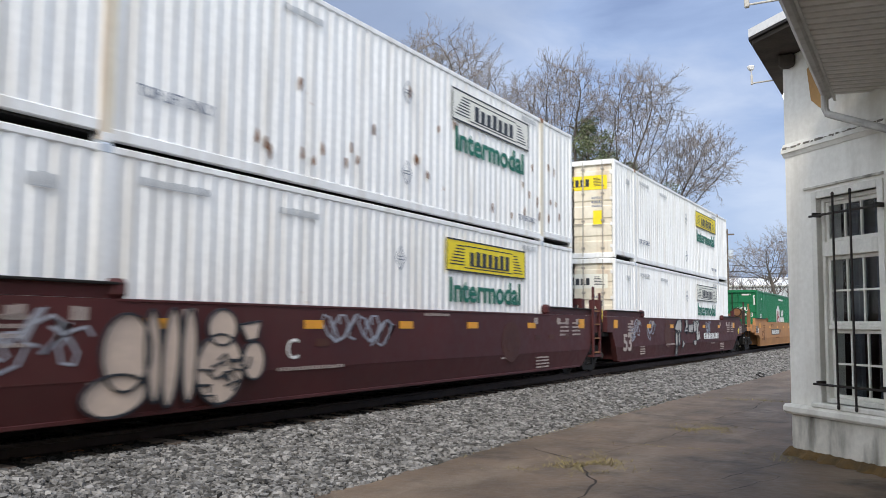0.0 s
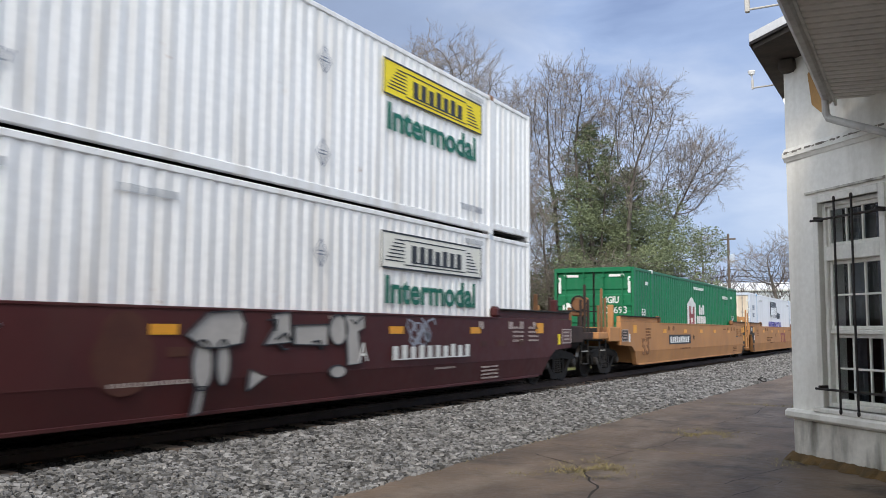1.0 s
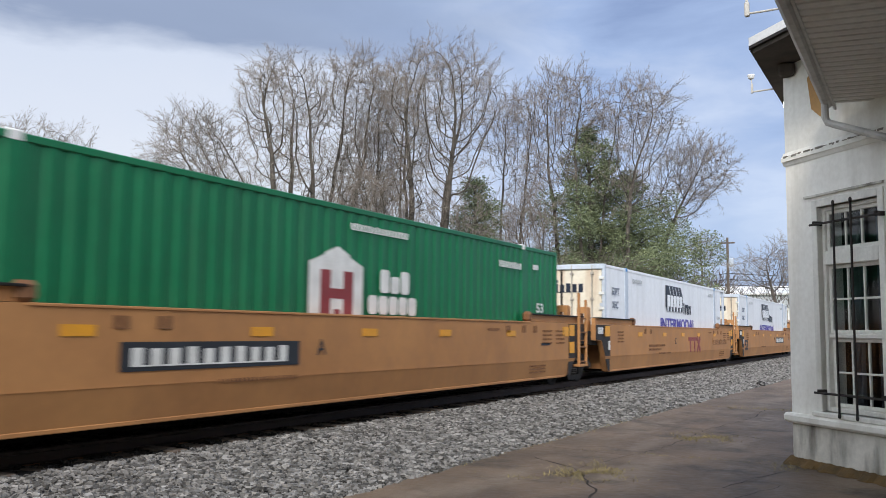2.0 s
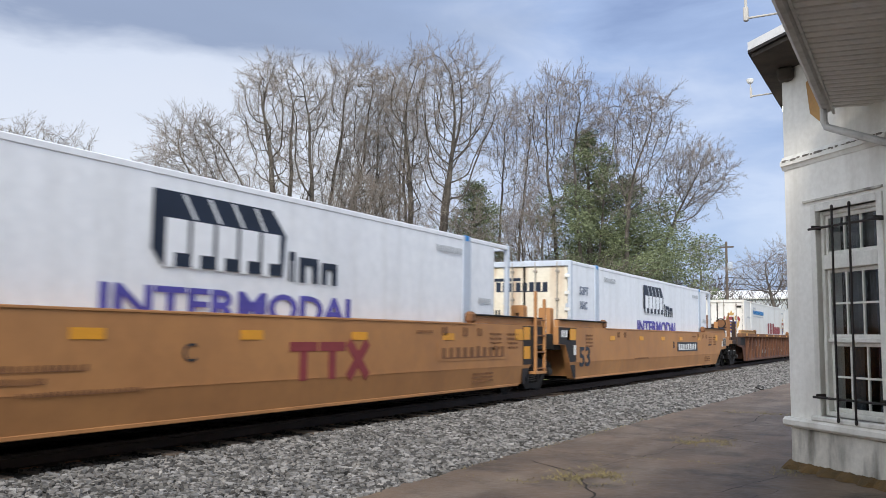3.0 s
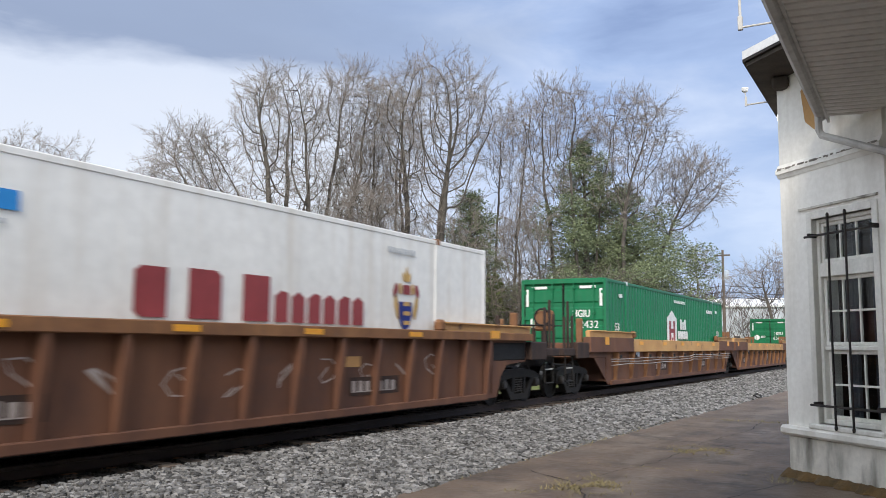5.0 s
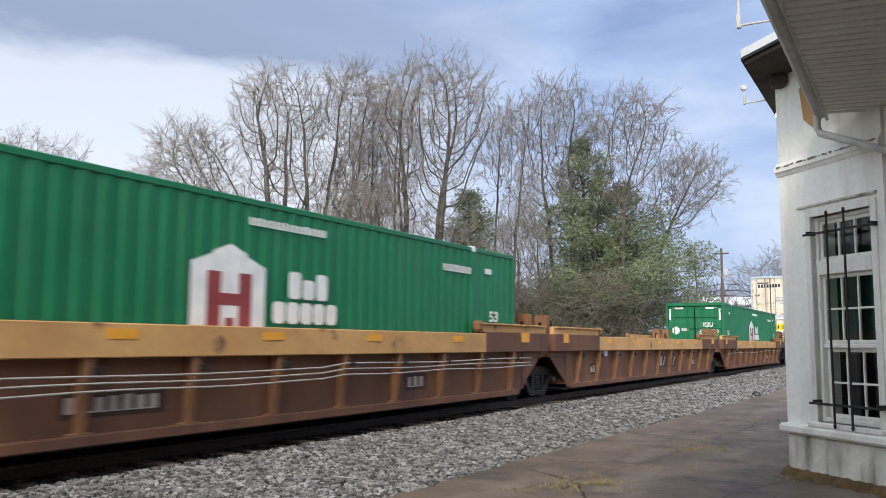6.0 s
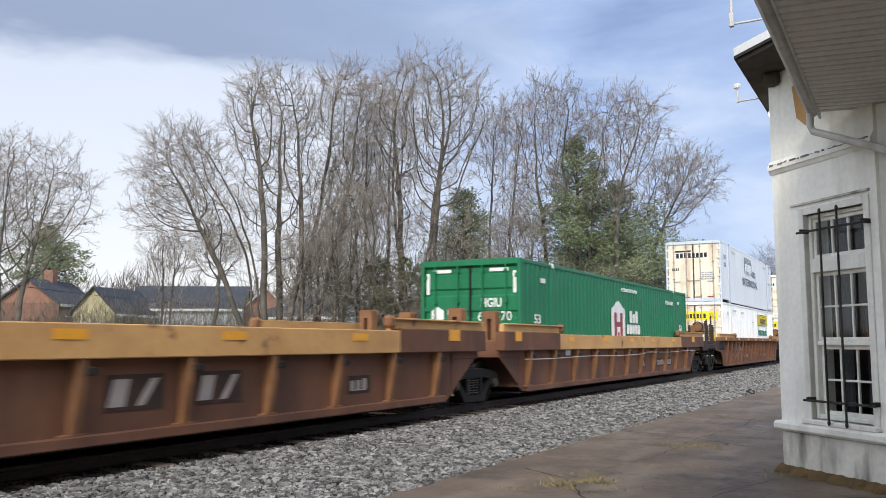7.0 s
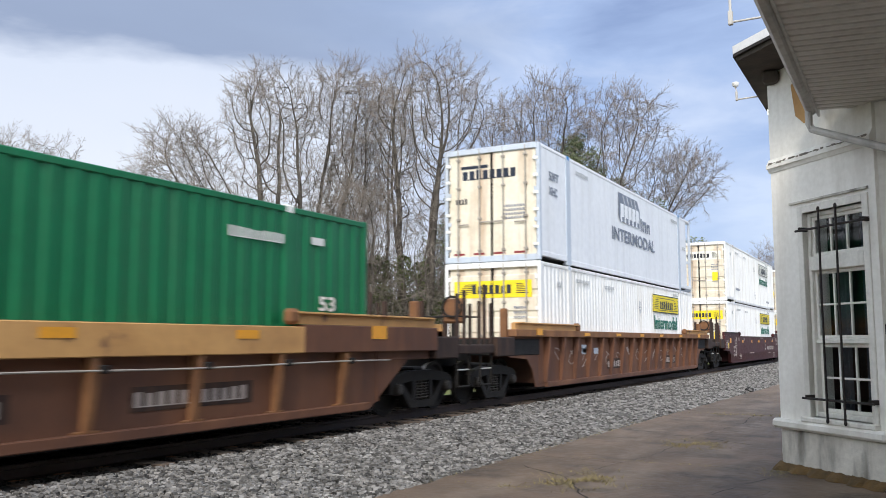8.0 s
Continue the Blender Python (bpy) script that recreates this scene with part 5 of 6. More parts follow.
            for x in (-1.05, 1.05):
                part("upright_box", Shape().prism([(x - .15, 1.3), (x - .05, 1.3), (x - .05, 1.78), (x + .05, 1.78), (x + .05, 1.3), (x + .15, 1.3), (x + .15, 1.92), (x + .12, 1.95), (x - .12, 1.95), (x - .15, 1.92)], 1, *sorted((e * 9.0, e * 9.22))), trim if style != "chord" else "rust_edge", car, "upright container guide")
            if e > 0 and style != "chord":
                lad = part("ladder", Shape().box(1.51, 1.57, 8.86, 8.93, .50, 2.25, .01).box(1.51, 1.57, 9.36, 9.43, .50, 2.10, .01), trim, car, "steel ladder at the shared end")
                for zz in (.56, .92, 1.28, 1.62):
                    part("rung", Shape().box(1.515, 1.565, 8.93, 9.36, zz - .018, zz + .018, .006), "rust_edge", lad)
                part("step_board", Shape().box(1.40, 1.58, 8.84, 9.45, .44, .50, .008), trim, lad)
    # reflective markers and lettering on the side that shows
    X = (SX1 + .004) if style in ("maroon", "tan") else (SX1 + .024)
    zc = 1.18 if style in ("maroon", "tan") else (1.40 if style == "ribbed" else 1.30)
    for yy in (-8.9, -5.64, -2.87, -.40, 2.0, 4.8, 7.9):
        w = .42 if abs(yy) < 8.5 else .34
        hgt = .12 if style != "chord" else .11
        if style == "ribbed":
            hgt = .08
        part("reflector", on_side(flat([rect(0, 0, w, hgt if abs(yy) < 7 else hgt * 1.9)]), yy, zc, X), "reflector", car, "orange reflective marker")
    if style in ("maroon", "tan"):
        dark = "ink" if style == "tan" else "paint_white"
        fad = "rust_edge" if style == "tan" else "faded_white"
        if near != "A" or seed in (2, 5):
            part("lettering", on_side(letters("53", .78, .50), -8.05, .52, X), "faded_white" if style == "maroon" else ("ink" if seed == 5 else "rust_edge"), car)
        for yy in (-7.6, 6.7, 7.5):
            for k in range(4):
                part("marking", on_side(bars(.55, .045, 9, r), yy, 1.28 - k * .09, X), fad, car)
        part("marking", on_side(bars(1.5, .05, 20, r), -3.4, .62, X), fad, car)
        if style == "tan":
            pl = part("number_plate", on_side(flat([rect(0, 0, 3.0, .32)]), {3: -4.9, 4: 4.6, 5: 1.68}[seed], .80, X), "ink" if seed != 4 else "tan", car, "black number panel")
            part("plate_mark", on_side(bars(2.7, .22, 10, r), {3: -4.75, 4: 4.75, 5: 1.83}[seed], .85, X + .006), "paint_white" if seed != 4 else "rust_edge", pl)
            if seed == 4:
                for k in range(2):
                    part("emblem", on_side(flat([rect(k * .66, .40, .60, .13)]), .57, .62, X), "logo_red", car, "faded red emblem block")
                    part("emblem", on_side(flat([rect(k * .66 + .22, 0, .16, .40)]), .57, .62, X), "logo_red", car, "faded red emblem block")
                part("emblem", on_side(flat([stroke([(1.36, .0), (1.86, .53)], .16)]), .57, .62, X), "logo_red", car, "faded red emblem bar")
                part("emblem", on_side(flat([stroke([(1.36, .53), (1.86, .0)], .16)], .007), .57, .62, X), "logo_red", car, "faded red emblem bar")
                for k in range(2):
                    part("stencil", on_side(bars(1.9 - .5 * k, .07, 22, r), -4.5, .86 - k * .12, X), fad, car)
            part("lettering", on_side(letters({3: "A", 4: "C", 5: "B"}[seed], .2, .22), {3: -1.5, 4: -1.34, 5: 1.1}[seed], .92, X), "ink", car)
            if near == "A":
                pt = part("dark_patch", on_side(flat([[(-9.44, 1.10), (-9.0, 1.075), (-8.71, .66), (-8.29, .66), (-8.29, 1.48), (-9.44, 1.48)]]), 0, 0, X), "iron", car, "black painted end patch")
                part("dark_patch", on_side(flat([[(-8.70, .645), (-8.40, .25), (-8.29, .25), (-8.29, .645)]]), 0, 0, X - .02), "iron", car, "black painted end patch")
                part("reflector", on_side(flat([rect(-8.72, 1.18, .40, .28)]), 0, 0, X + .006), "reflector", pt, "orange reflective marker")
                part("marking", on_side(bars(.42, .17, 3, r, .3), -9.28, 1.25, X + .006), "paint_white", pt)
                part("marking", on_side(flat([rect(0, 0, .15, .24)]), -8.46, .82, X + .006), "paint_white", pt)
            if far == "A":
                pt = part("dark_patch", on_side(flat([[(8.30, .66), (8.71, .66), (9.0, 1.075), (9.44, 1.10), (9.44, 1.48), (8.30, 1.48)]]), 0, 0, X), "iron", car, "black painted end patch")
                part("dark_patch", on_side(flat([[(8.30, .25), (8.40, .25), (8.70, .645), (8.30, .645)]]), 0, 0, X - .02), "iron", car, "black painted end patch")
                for zz in (1.19, .78):
                    part("reflector", on_side(flat([rect(8.34, zz, .32, .27)]), 0, 0, X + .006), "reflector", pt, "orange reflective marker")
            # small stencils along the upper side
            for yy in (-5.0, -4.4, 4.75, 5.55, 6.15):
                part("stencil", on_side(bars(.24, .16, 2, r, .3), yy, 1.26, X), fad, car)
            part("stencil", on_side(bars(.55, .05, 9, r), 3.9, 1.30, X), fad, car)
            for k in range(3):
                part("stencil", on_side(bars(.9, .035, 16, r), 6.0, .52 - k * .07, X - .02), fad, car)
            part("scuff", on_side(flat([rect(0, 0, .5, .05)]), 6.6, .98, X), "ink", car, "dark scuff mark")
        else:
            part("lettering", on_side(letters({1: "C", 2: "A", 11: "C", 12: "B"}[seed], .24, .28), {1: -3.23, 2: 1.10, 11: 2, 12: 2}[seed], .77, X + (.035 if seed == 2 else 0)), "paint_white", car)
            if seed != 1:
                part("number_mark", on_side(bars(2.75, .24, 10, r), {1: 3.0, 2: 2.05, 11: 2.8, 12: 2.8}[seed], .76, X + (.035 if seed == 2 else 0)), "paint_white" if seed == 2 else "faded_white", car)
        if style == "maroon":
            for yy in (-7.3, -6.6, -5.1, 5.15, 6.5, 7.05, 7.75):
                part("stencil", on_side(bars(.22, .16, 2, r, .25), yy, 1.27, X), "faded_white", car, "small pale stencil")
            for yy in (5.2, 6.0, 7.0, -5.0, -2.6):
                part("stencil", on_side(flat([rect(0, 0, .30, .11)]), yy, .93, X), "logo_rust", car, "faded brown repaint patch")
            part("stencil", on_side(bars(.9, .05, 12, r), .4, 1.40, X), "faded_white", car)
            part("stencil", on_side(bars(.75, .04, 12, r), 3.5, .56, X - .015), "faded_white", car)
            for k in range(4):
                part("stencil", on_side(bars(.75, .035, 12, r), 5.3, .52 - k * .07, X - .02), "faded_white", car)
                part("stencil", on_side(bars(.5, .04, 9, r), -6.35, .60 - k * .07, X - .01), "faded_white", car)
        for e, kind in ((-1, near), (1, far)):
            if kind == "C":
                ey = (ya + .04) if e < 0 else (yz - .62)
                pan = part("end_panel", on_side(flat([rect(0, 0, .58, .34)], .012), ey, .94, X), "faded_paint" if style == "maroon" else "iron", car, "framed notice panel on the car's end")
                part("panel_frame", on_side(flat([rect(.0, .0, .58, .025), rect(.0, .315, .58, .025), rect(0, .025, .025, .29), rect(.555, .025, .025, .29)], .006), ey, .94, X + .012), "faded_white", pan)
                for k in range(3):
                    part("panel_mark", on_side(bars(.34, .04, 7, r), ey + .12, 1.02 + k * .08, X + .012), "faded_white", pan)
                part("end_mark", on_side(flat([rect(0, 0, .13, .24)]), ey - .22 if e > 0 else ey + .68, .92, X), "yellow" if style == "maroon" else "paint_white", car)
        if seed in (1, 2):
            graffiti(car, seed, X)
    else:
        for yy, w_ in {8: ((-6.5, .8), (5.0, .5)), 9: ((3.36, 1.9), (1.3, .5)), 7: ((-3.2, 1.3), (3.5, .6))}.get(seed, ((-3.2, 1.3), (3.4, 1.3))):
            pt = part("number_panel", on_side(flat([rect(-.05, -.04, w_ + .1, .28)]), yy, .52, SX0 - .027), "dark_brown", car, "dark repainted number panel")
            part("number_mark", on_side(bars(w_, .18, max(3, int(w_ * 6)), r), yy, .53, SX0 - .021), "faded_white", pt)
        if seed == 8:
            for yy in (.42, 1.75):
                pt = part("emblem_panel", on_side(flat([rect(0, 0, .82, .40)]), yy, .52, SX0 - .027), "dark_brown", car, "dark panel with faded pale shapes")
                part("emblem_mark", on_side(flat([[(.02, .05), (.25, .05), (.32, .35), (.10, .35)], [(.42, .05), (.52, .05), (.74, .35), (.62, .35)]]), yy, .52, SX0 - .021), "faded_white", pt)
        if style == "ribbed":
            # old sprayed marks and repaint patches between the ribs
            for k in range(14):
                yy = -7.35 + k * 1.0 + r.uniform(-.05, .05)
                pts = [(.22 * math.cos(t * 1.2 + k) + .2, .18 * math.sin(t * .9 + 2 * k) + .1) for t in range(7)]
                part("chalk_mark", on_side(layered([stroke(pts, .022)], .004, .0006), yy, .75 + r.uniform(-.1, .1), SX0 - .027), "faded_white", car, "thin pale chalk scrawl")
            for yy in (-5.35, -4.4, 3.2):
                part("notice_plate", on_side(flat([rect(0, 0, .42, .16)]), yy, .92, SX0 - .027), "grey_post" if yy < 0 else "chord", car)
        part("notice_plate", on_side(flat([rect(0, 0, .35, .22)]), -5.4, .95, SX0 - .027), "grey_post", car)
    MOVING.append((car, TRACK_X, y, 0.0))
    return car


UNITS = [("maroon", 12.3, "A", "A", "maroon steel well car unit with pale graffiti", 1), ("maroon", 31.9, "A", "C", "maroon steel well car unit with graffiti and white figures", 2),
         ("tan", 55.9, "C", "A", "tan steel well car unit with rusty ends", 3), ("tan", 75.6, "A", "A", "tan steel well car unit with faded red emblem", 4),
         ("tan", 95.4, "A", "C", "tan steel well car unit with black end patches", 5), ("ribbed", 119.2, "C", "C", "rusty brown ribbed well car with dirty white plates", 6),
         ("chord", 143.1, "C", "A", "rusty brown well car unit with tan top chord", 7), ("chord", 162.4, "A", "A", "empty rusty brown well car unit with tan top chord", 8),
         ("chord", 182.2, "A", "C", "rusty brown well car unit with scuffed tan chord", 9), ("ribbed", 205.8, "C", "C", "dull brown ribbed well car under stacked white boxes", 10),
         ("maroon", 229.6, "C", "A", "maroon steel well car unit at the train's tail", 11), ("maroon", 249.1, "A", "C", "maroon steel well car unit at the train's tail", 12)]
CARS = {u[5]: well_car(*u) for u in UNITS}
H2 = FLOOR + H
container("hunt", 12.3, FLOOR, "white ribbed container with yellow sign panel", 21, (True, False, 1.5))
container("hunt", 12.3, H2, "rust-spotted white ribbed container stacked on another", 22, (False, True, 1.68))
container("hunt", 31.9, FLOOR, "white ribbed container with pale sign panel", 23, (False, False, 2.02))
container("hunt", 31.9, H2, "white ribbed container with yellow panel and stained doors", 24, (True, False, 2.02))
container("hub", 55.9, FLOOR, "green ribbed container with white house emblem", 25, "505693")
container("prime", 75.6, FLOOR, "smooth white container with dark logo shapes", 26, ("logo_violet", "logo_navy"))
container("prime", 95.4, FLOOR, "smooth white container with rust-stained doors", 27, ("logo_violet", "logo_navy"))
container("reefer", 119.25, FLOOR, "smooth white insulated container with red shapes and crest", 28)
container("hub", 143.08, FLOOR, "green ribbed container with white house emblem", 29, "512432")
container("hub", 182.2, FLOOR, "green ribbed container with white house emblem", 30, "650470")
container("hunt", 205.8, FLOOR, "white ribbed container with yellow sign panel", 31, (True, False, 2.02))
container("prime", 205.8, H2, "smooth white container with faded logo stacked on another", 32, ("logo_grey", "logo_grey"))
container("hunt", 229.6, FLOOR, "white ribbed container with yellow sign panel", 33, (True, False, 2.02))
container("hunt", 229.6, H2, "white ribbed container with pale sign panel", 34, (False, False, 2.02))
container("hunt", 249.1, FLOOR, "white ribbed container at the train's tail", 35, (True, False, 2.02))
container("hunt", 249.1, H2, "white ribbed container at the train's tail", 36, (False, False, 2.02))

# ---------------------------------------------------------------- trees and houses beyond the track
def at_bearing(az, dist):
    a = radians(az)
    return -math.sin(a) * dist, math.cos(a) * dist


def tubes(segs, sides):
    """Tapered bars for many branch pieces at once: rows of p0, p1, r0, r1."""
    a = segs if isinstance(segs, np.ndarray) else np.array([[*p, *q, r0, r1] for p, q, r0, r1 in segs])
    p, q, r0, r1 = a[:, :3], a[:, 3:6], a[:, 6], a[:, 7]
    w = q - p
    w /= np.linalg.norm(w, axis=1)[:, None] + 1e-9
    ref = np.where(np.abs(w[:, 2:3]) < 0.9, np.array([[0, 0, 1.0]]), np.array([[1.0, 0, 0]]))
    u = np.cross(w, ref)
    u /= np.linalg.norm(u, axis=1)[:, None]
    v = np.cross(w, u)
    k = np.arange(sides) * 2 * np.pi / sides
    ring = u[:, None] * np.cos(k)[None, :, None] + v[:, None] * np.sin(k)[None, :, None]
    verts = np.concatenate([p[:, None] + ring * r0[:, None, None], q[:, None] + ring * r1[:, None, None]], 1).reshape(-1, 3)
    i = np.arange(sides)
    f = np.stack([i, (i + 1) % sides, (i + 1) % sides + sides, i + sides], -1)
    f = (f[None] + (np.arange(len(a)) * 2 * sides)[:, None, None]).reshape(-1, 4)
    return verts, f


def np_mesh(name, verts, faces, material):
    """A mesh straight from arrays of points and four-sided faces."""
    me = bpy.data.meshes.new(name)
    verts, faces = np.asarray(verts, np.float32), np.asarray(faces, np.int32)
    me.vertices.add(len(verts))
    me.vertices.foreach_set("co", verts.ravel())
    me.loops.add(faces.size)
    me.loops.foreach_set("vertex_index", faces.ravel())
    me.polygons.add(len(faces))
    me.polygons.foreach_set("loop_start", np.arange(len(faces), dtype=np.int32) * faces.shape[1])
    me.update(calc_edges=True)
    me.materials.append(M[material])
    return me


def spray(seed, n=9):
    """A twig spray about one metre long that points up: rows of p0, p1, r0, r1."""
    r = random.Random(seed)
    out = []
    p, w = Vector((0, 0, 0)), Vector((0, 0, 1))
    for i in range(5):
        w = (w + Vector((r.gauss(0, .16), r.gauss(0, .16), 0))).normalized()
        q = p + w * .2
        out.append([*p, *q, .011 - .0016 * i, .0095 - .0016 * i])
        p = q
        for _ in range(2):
            d = (w + Vector((r.gauss(0, .7), r.gauss(0, .7), r.uniform(0, .4)))).normalized()
            a, l = q.copy(), r.uniform(.16, .30)
            for j in range(2):
                d = (d + Vector((r.gauss(0, .18), r.gauss(0, .18), .18))).normalized()
                e = a + d * l
                out.append([*a, *e, .0062 - .001 * j, .005 - .001 * j])
                if j == 0:
                    d2 = (d + Vector((r.gauss(0, .6), r.gauss(0, .6), .2))).normalized()
                    e2 = e + d2 * l * .9
                    out.append([*e, *e2, .0048, .004])
                a = e
    return np.array(out)


SPRAYS = [spray(k) for k in range(8)]


def grow(crowns, right, seed, forks, r_base):
    """A bare tree that grows from its foot towards points spread through its crown.
    crowns: rows of sideways offset, height, half width and half height. Returns branch pieces, twig places and their ways."""
    g = np.random.RandomState(seed)
    vol = np.array([c[2] * c[2] * c[3] for c in crowns]) ** .75
    goal = []
    for c, share in zip(crowns, vol / vol.sum()):
        n = int(1700 * share)
        d = g.randn(n, 3)
        d *= (g.uniform(.05, 1.0, n) ** .33 * g.uniform(.86, 1.05, n) / np.linalg.norm(d, axis=1))[:, None]
        d[:, 2] *= np.where(d[:, 2] < 0, .92, 1.0)
        side = c[0] + d[:, 0] * c[2]
        deep = d[:, 1] * c[2] * .85
        goal.append(np.stack([side * right[0] - deep * right[1], side * right[1] + deep * right[0], c[1] + d[:, 2] * c[3]], -1))
    goal = np.concatenate(goal)
    low = min(c[1] - c[3] for c in crowns)
    nodes, parent, way = [], [], []
    mean = goal.mean(0)
    for k in range(forks):
        a = k * 6.28 / forks + g.uniform(-.5, .5)
        p = np.array([.08 * math.cos(a), .08 * math.sin(a), 0.0]) * (forks > 1)
        reach = 1.5 * (forks > 1)
        aim_at = np.array([mean[0] * .55 + reach * math.cos(a), mean[1] * .55 + reach * math.sin(a), low])
        n = max(3, int(np.linalg.norm(aim_at - p) * .62 / .3))
        up = -1
        for i in range(n):
            nodes.append(p.copy()), parent.append(up), way.append(np.array([0, 0, 1.0]))
            up = len(nodes) - 1
            w = (aim_at - p) / np.linalg.norm(aim_at - p) + g.randn(3) * .08 + np.array([0, 0, .25 * (1 - i / n)])
            p = p + w / np.linalg.norm(w) * .3
    nodes = np.array(nodes)
    near = np.full(len(goal), 1e9)
    who = np.zeros(len(goal), int)
    fresh = np.arange(len(nodes))
    alive = np.ones(len(goal), bool)
    for _ in range(110):
        d = np.linalg.norm(goal[:, None] - nodes[fresh][None], axis=2)
        j = d.argmin(1)
        dm = d[np.arange(len(goal)), j]
        closer = dm < near
        near[closer], who[closer] = dm[closer], fresh[j[closer]]
        busy = np.bincount([p for p in parent if p >= 0], minlength=len(nodes))
        alive &= (near > .30) & (busy[who] < 3)
        if not alive.any():
            break
        pull = goal[alive] - nodes[who[alive]]
        pull /= np.linalg.norm(pull, axis=1)[:, None]
        tot = np.zeros((len(nodes), 3))
        np.add.at(tot, who[alive], pull)
        act = np.unique(who[alive])
        w = tot[act] / (np.linalg.norm(tot[act], axis=1)[:, None] + 1e-6) + g.randn(len(act), 3) * .09 + np.array([way[i] for i in act]) * .42
        w /= np.linalg.norm(w, axis=1)[:, None]
        k0 = len(nodes)
        nodes = np.concatenate([nodes, nodes[act] + w * .3])
        parent += list(act)
        way += list(w)
        fresh = np.arange(k0, len(nodes))
        if len(nodes) > 4200:
            break
    # pipe model: a branch is as thick as all that it carries
    load = np.zeros(len(nodes))
    kids = np.zeros(len(nodes), int)
    for i in range(len(nodes) - 1, -1, -1):
        load[i] = max(load[i], 1.0)
        if parent[i] >= 0:
            load[parent[i]] += load[i]
            kids[parent[i]] += 1
    roots = [i for i in range(len(nodes)) if parent[i] < 0]
    rad = np.maximum(.010, .72 * r_base * (load / load[roots].max()) ** .56)
    idx = np.array([i for i in range(len(nodes)) if parent[i] >= 0])
    par = np.array(parent)[idx]
    wood = np.concatenate([nodes[par], nodes[idx], np.minimum(rad[par], rad[idx] * 1.35)[:, None], rad[idx][:, None]], 1)
    thin = np.array([i for i in range(len(nodes)) if rad[i] < .035 and parent[i] >= 0])
    score = g.random_sample(len(thin)) * .5 - 1.0 * (kids[thin] == 0) - nodes[thin][:, 2] / nodes[:, 2].max()
    thin = thin[np.argsort(score)]
    return wood, nodes[thin], np.array(way)[thin]


def put_sprays(pos, way, seed, length):
    """Twig sprays turned to the branches' ways."""
    g = np.random.RandomState(seed)
    way = way / np.linalg.norm(way, axis=1)[:, None] + g.randn(*way.shape) * .36 + np.array([0, 0, .10])
    way /= np.linalg.norm(way, axis=1)[:, None]
    ref = g.randn(*way.shape)
    u = np.cross(way, ref)
    u /= np.linalg.norm(u, axis=1)[:, None]
    v = np.cross(way, u)
    rot = np.stack([u, v, way], 1)          # rows: local axes
    out = []
    kind = g.randint(len(SPRAYS), size=len(pos))
    size = g.uniform(.7, 1.25, len(pos)) * length
    for t, sp in enumerate(SPRAYS):
        m = kind == t
        for c in (0, 3):
            p = np.einsum("ij,njk->nik", sp[:, c:c + 3], rot[m]) * size[m][:, None, None] + pos[m][:, None]
            out.append((t, c, p))
    rows = []
    for t, sp in enumerate(SPRAYS):
        p0, p1 = out[2 * t][2], out[2 * t + 1][2]
        n = len(p0)
        rad = np.broadcast_to(sp[None, :, 6:8], (n, len(sp), 2))
        rows.append(np.concatenate([p0, p1, rad], -1).reshape(-1, 8))
    return np.concatenate(rows)


def bare_tree(az, dist, crowns, label, seed, z=-0.5, forks=2, r_base=.24, length=.85, sprays=430):
    x, y = at_bearing(az, dist)
    wood, pos, way = grow(crowns, (math.cos(radians(az)), math.sin(radians(az))), seed, forks, r_base)
    pos, way = pos[:sprays], way[:sprays]
    t = thing("bare_tree", pose(x, y, z), label, "tree", group="bare trees beyond the track")
    v, f = tubes(wood, 5)
    part("trunk", np_mesh("trunk", v, f, "bark"), None, t)
    v, f = tubes(put_sprays(pos, way, seed, length), 3)
    part("crown", np_mesh("crown", v, f, "twig"), None, t, "fine leafless twigs")


def leaf_cloud(blobs, count, size, seed, flatten=0.5):
    """Small leaf blades scattered through a set of blobs (x, y, z, radius, height)."""
    r = np.random.RandomState(seed)
    w = np.array([b[3] ** 2 * b[4] for b in blobs]) ** 0.8
    idx = r.choice(len(blobs), count, p=w / w.sum())
    b = np.array(blobs)[idx]
    d = r.randn(count, 3)
    d /= np.linalg.norm(d, axis=1)[:, None]
    d *= (r.uniform(0.25, 1.0, count) ** 0.45)[:, None]
    c = b[:, :3] + d * np.stack([b[:, 3], b[:, 3], b[:, 4]], -1)
    a = r.randn(count, 3) * (1, 1, flatten)
    a /= np.linalg.norm(a, axis=1)[:, None]
    e = np.cross(a, r.randn(count, 3))
    e /= np.linalg.norm(e, axis=1)[:, None]
    s = r.uniform(0.6, 1.3, count)[:, None] * size
    v = np.stack([c - a * s, c + e * s * .3, c + a * s, c - e * s * .3], 1).reshape(-1, 3)
    f = np.arange(count * 4).reshape(-1, 4)
    return v, f


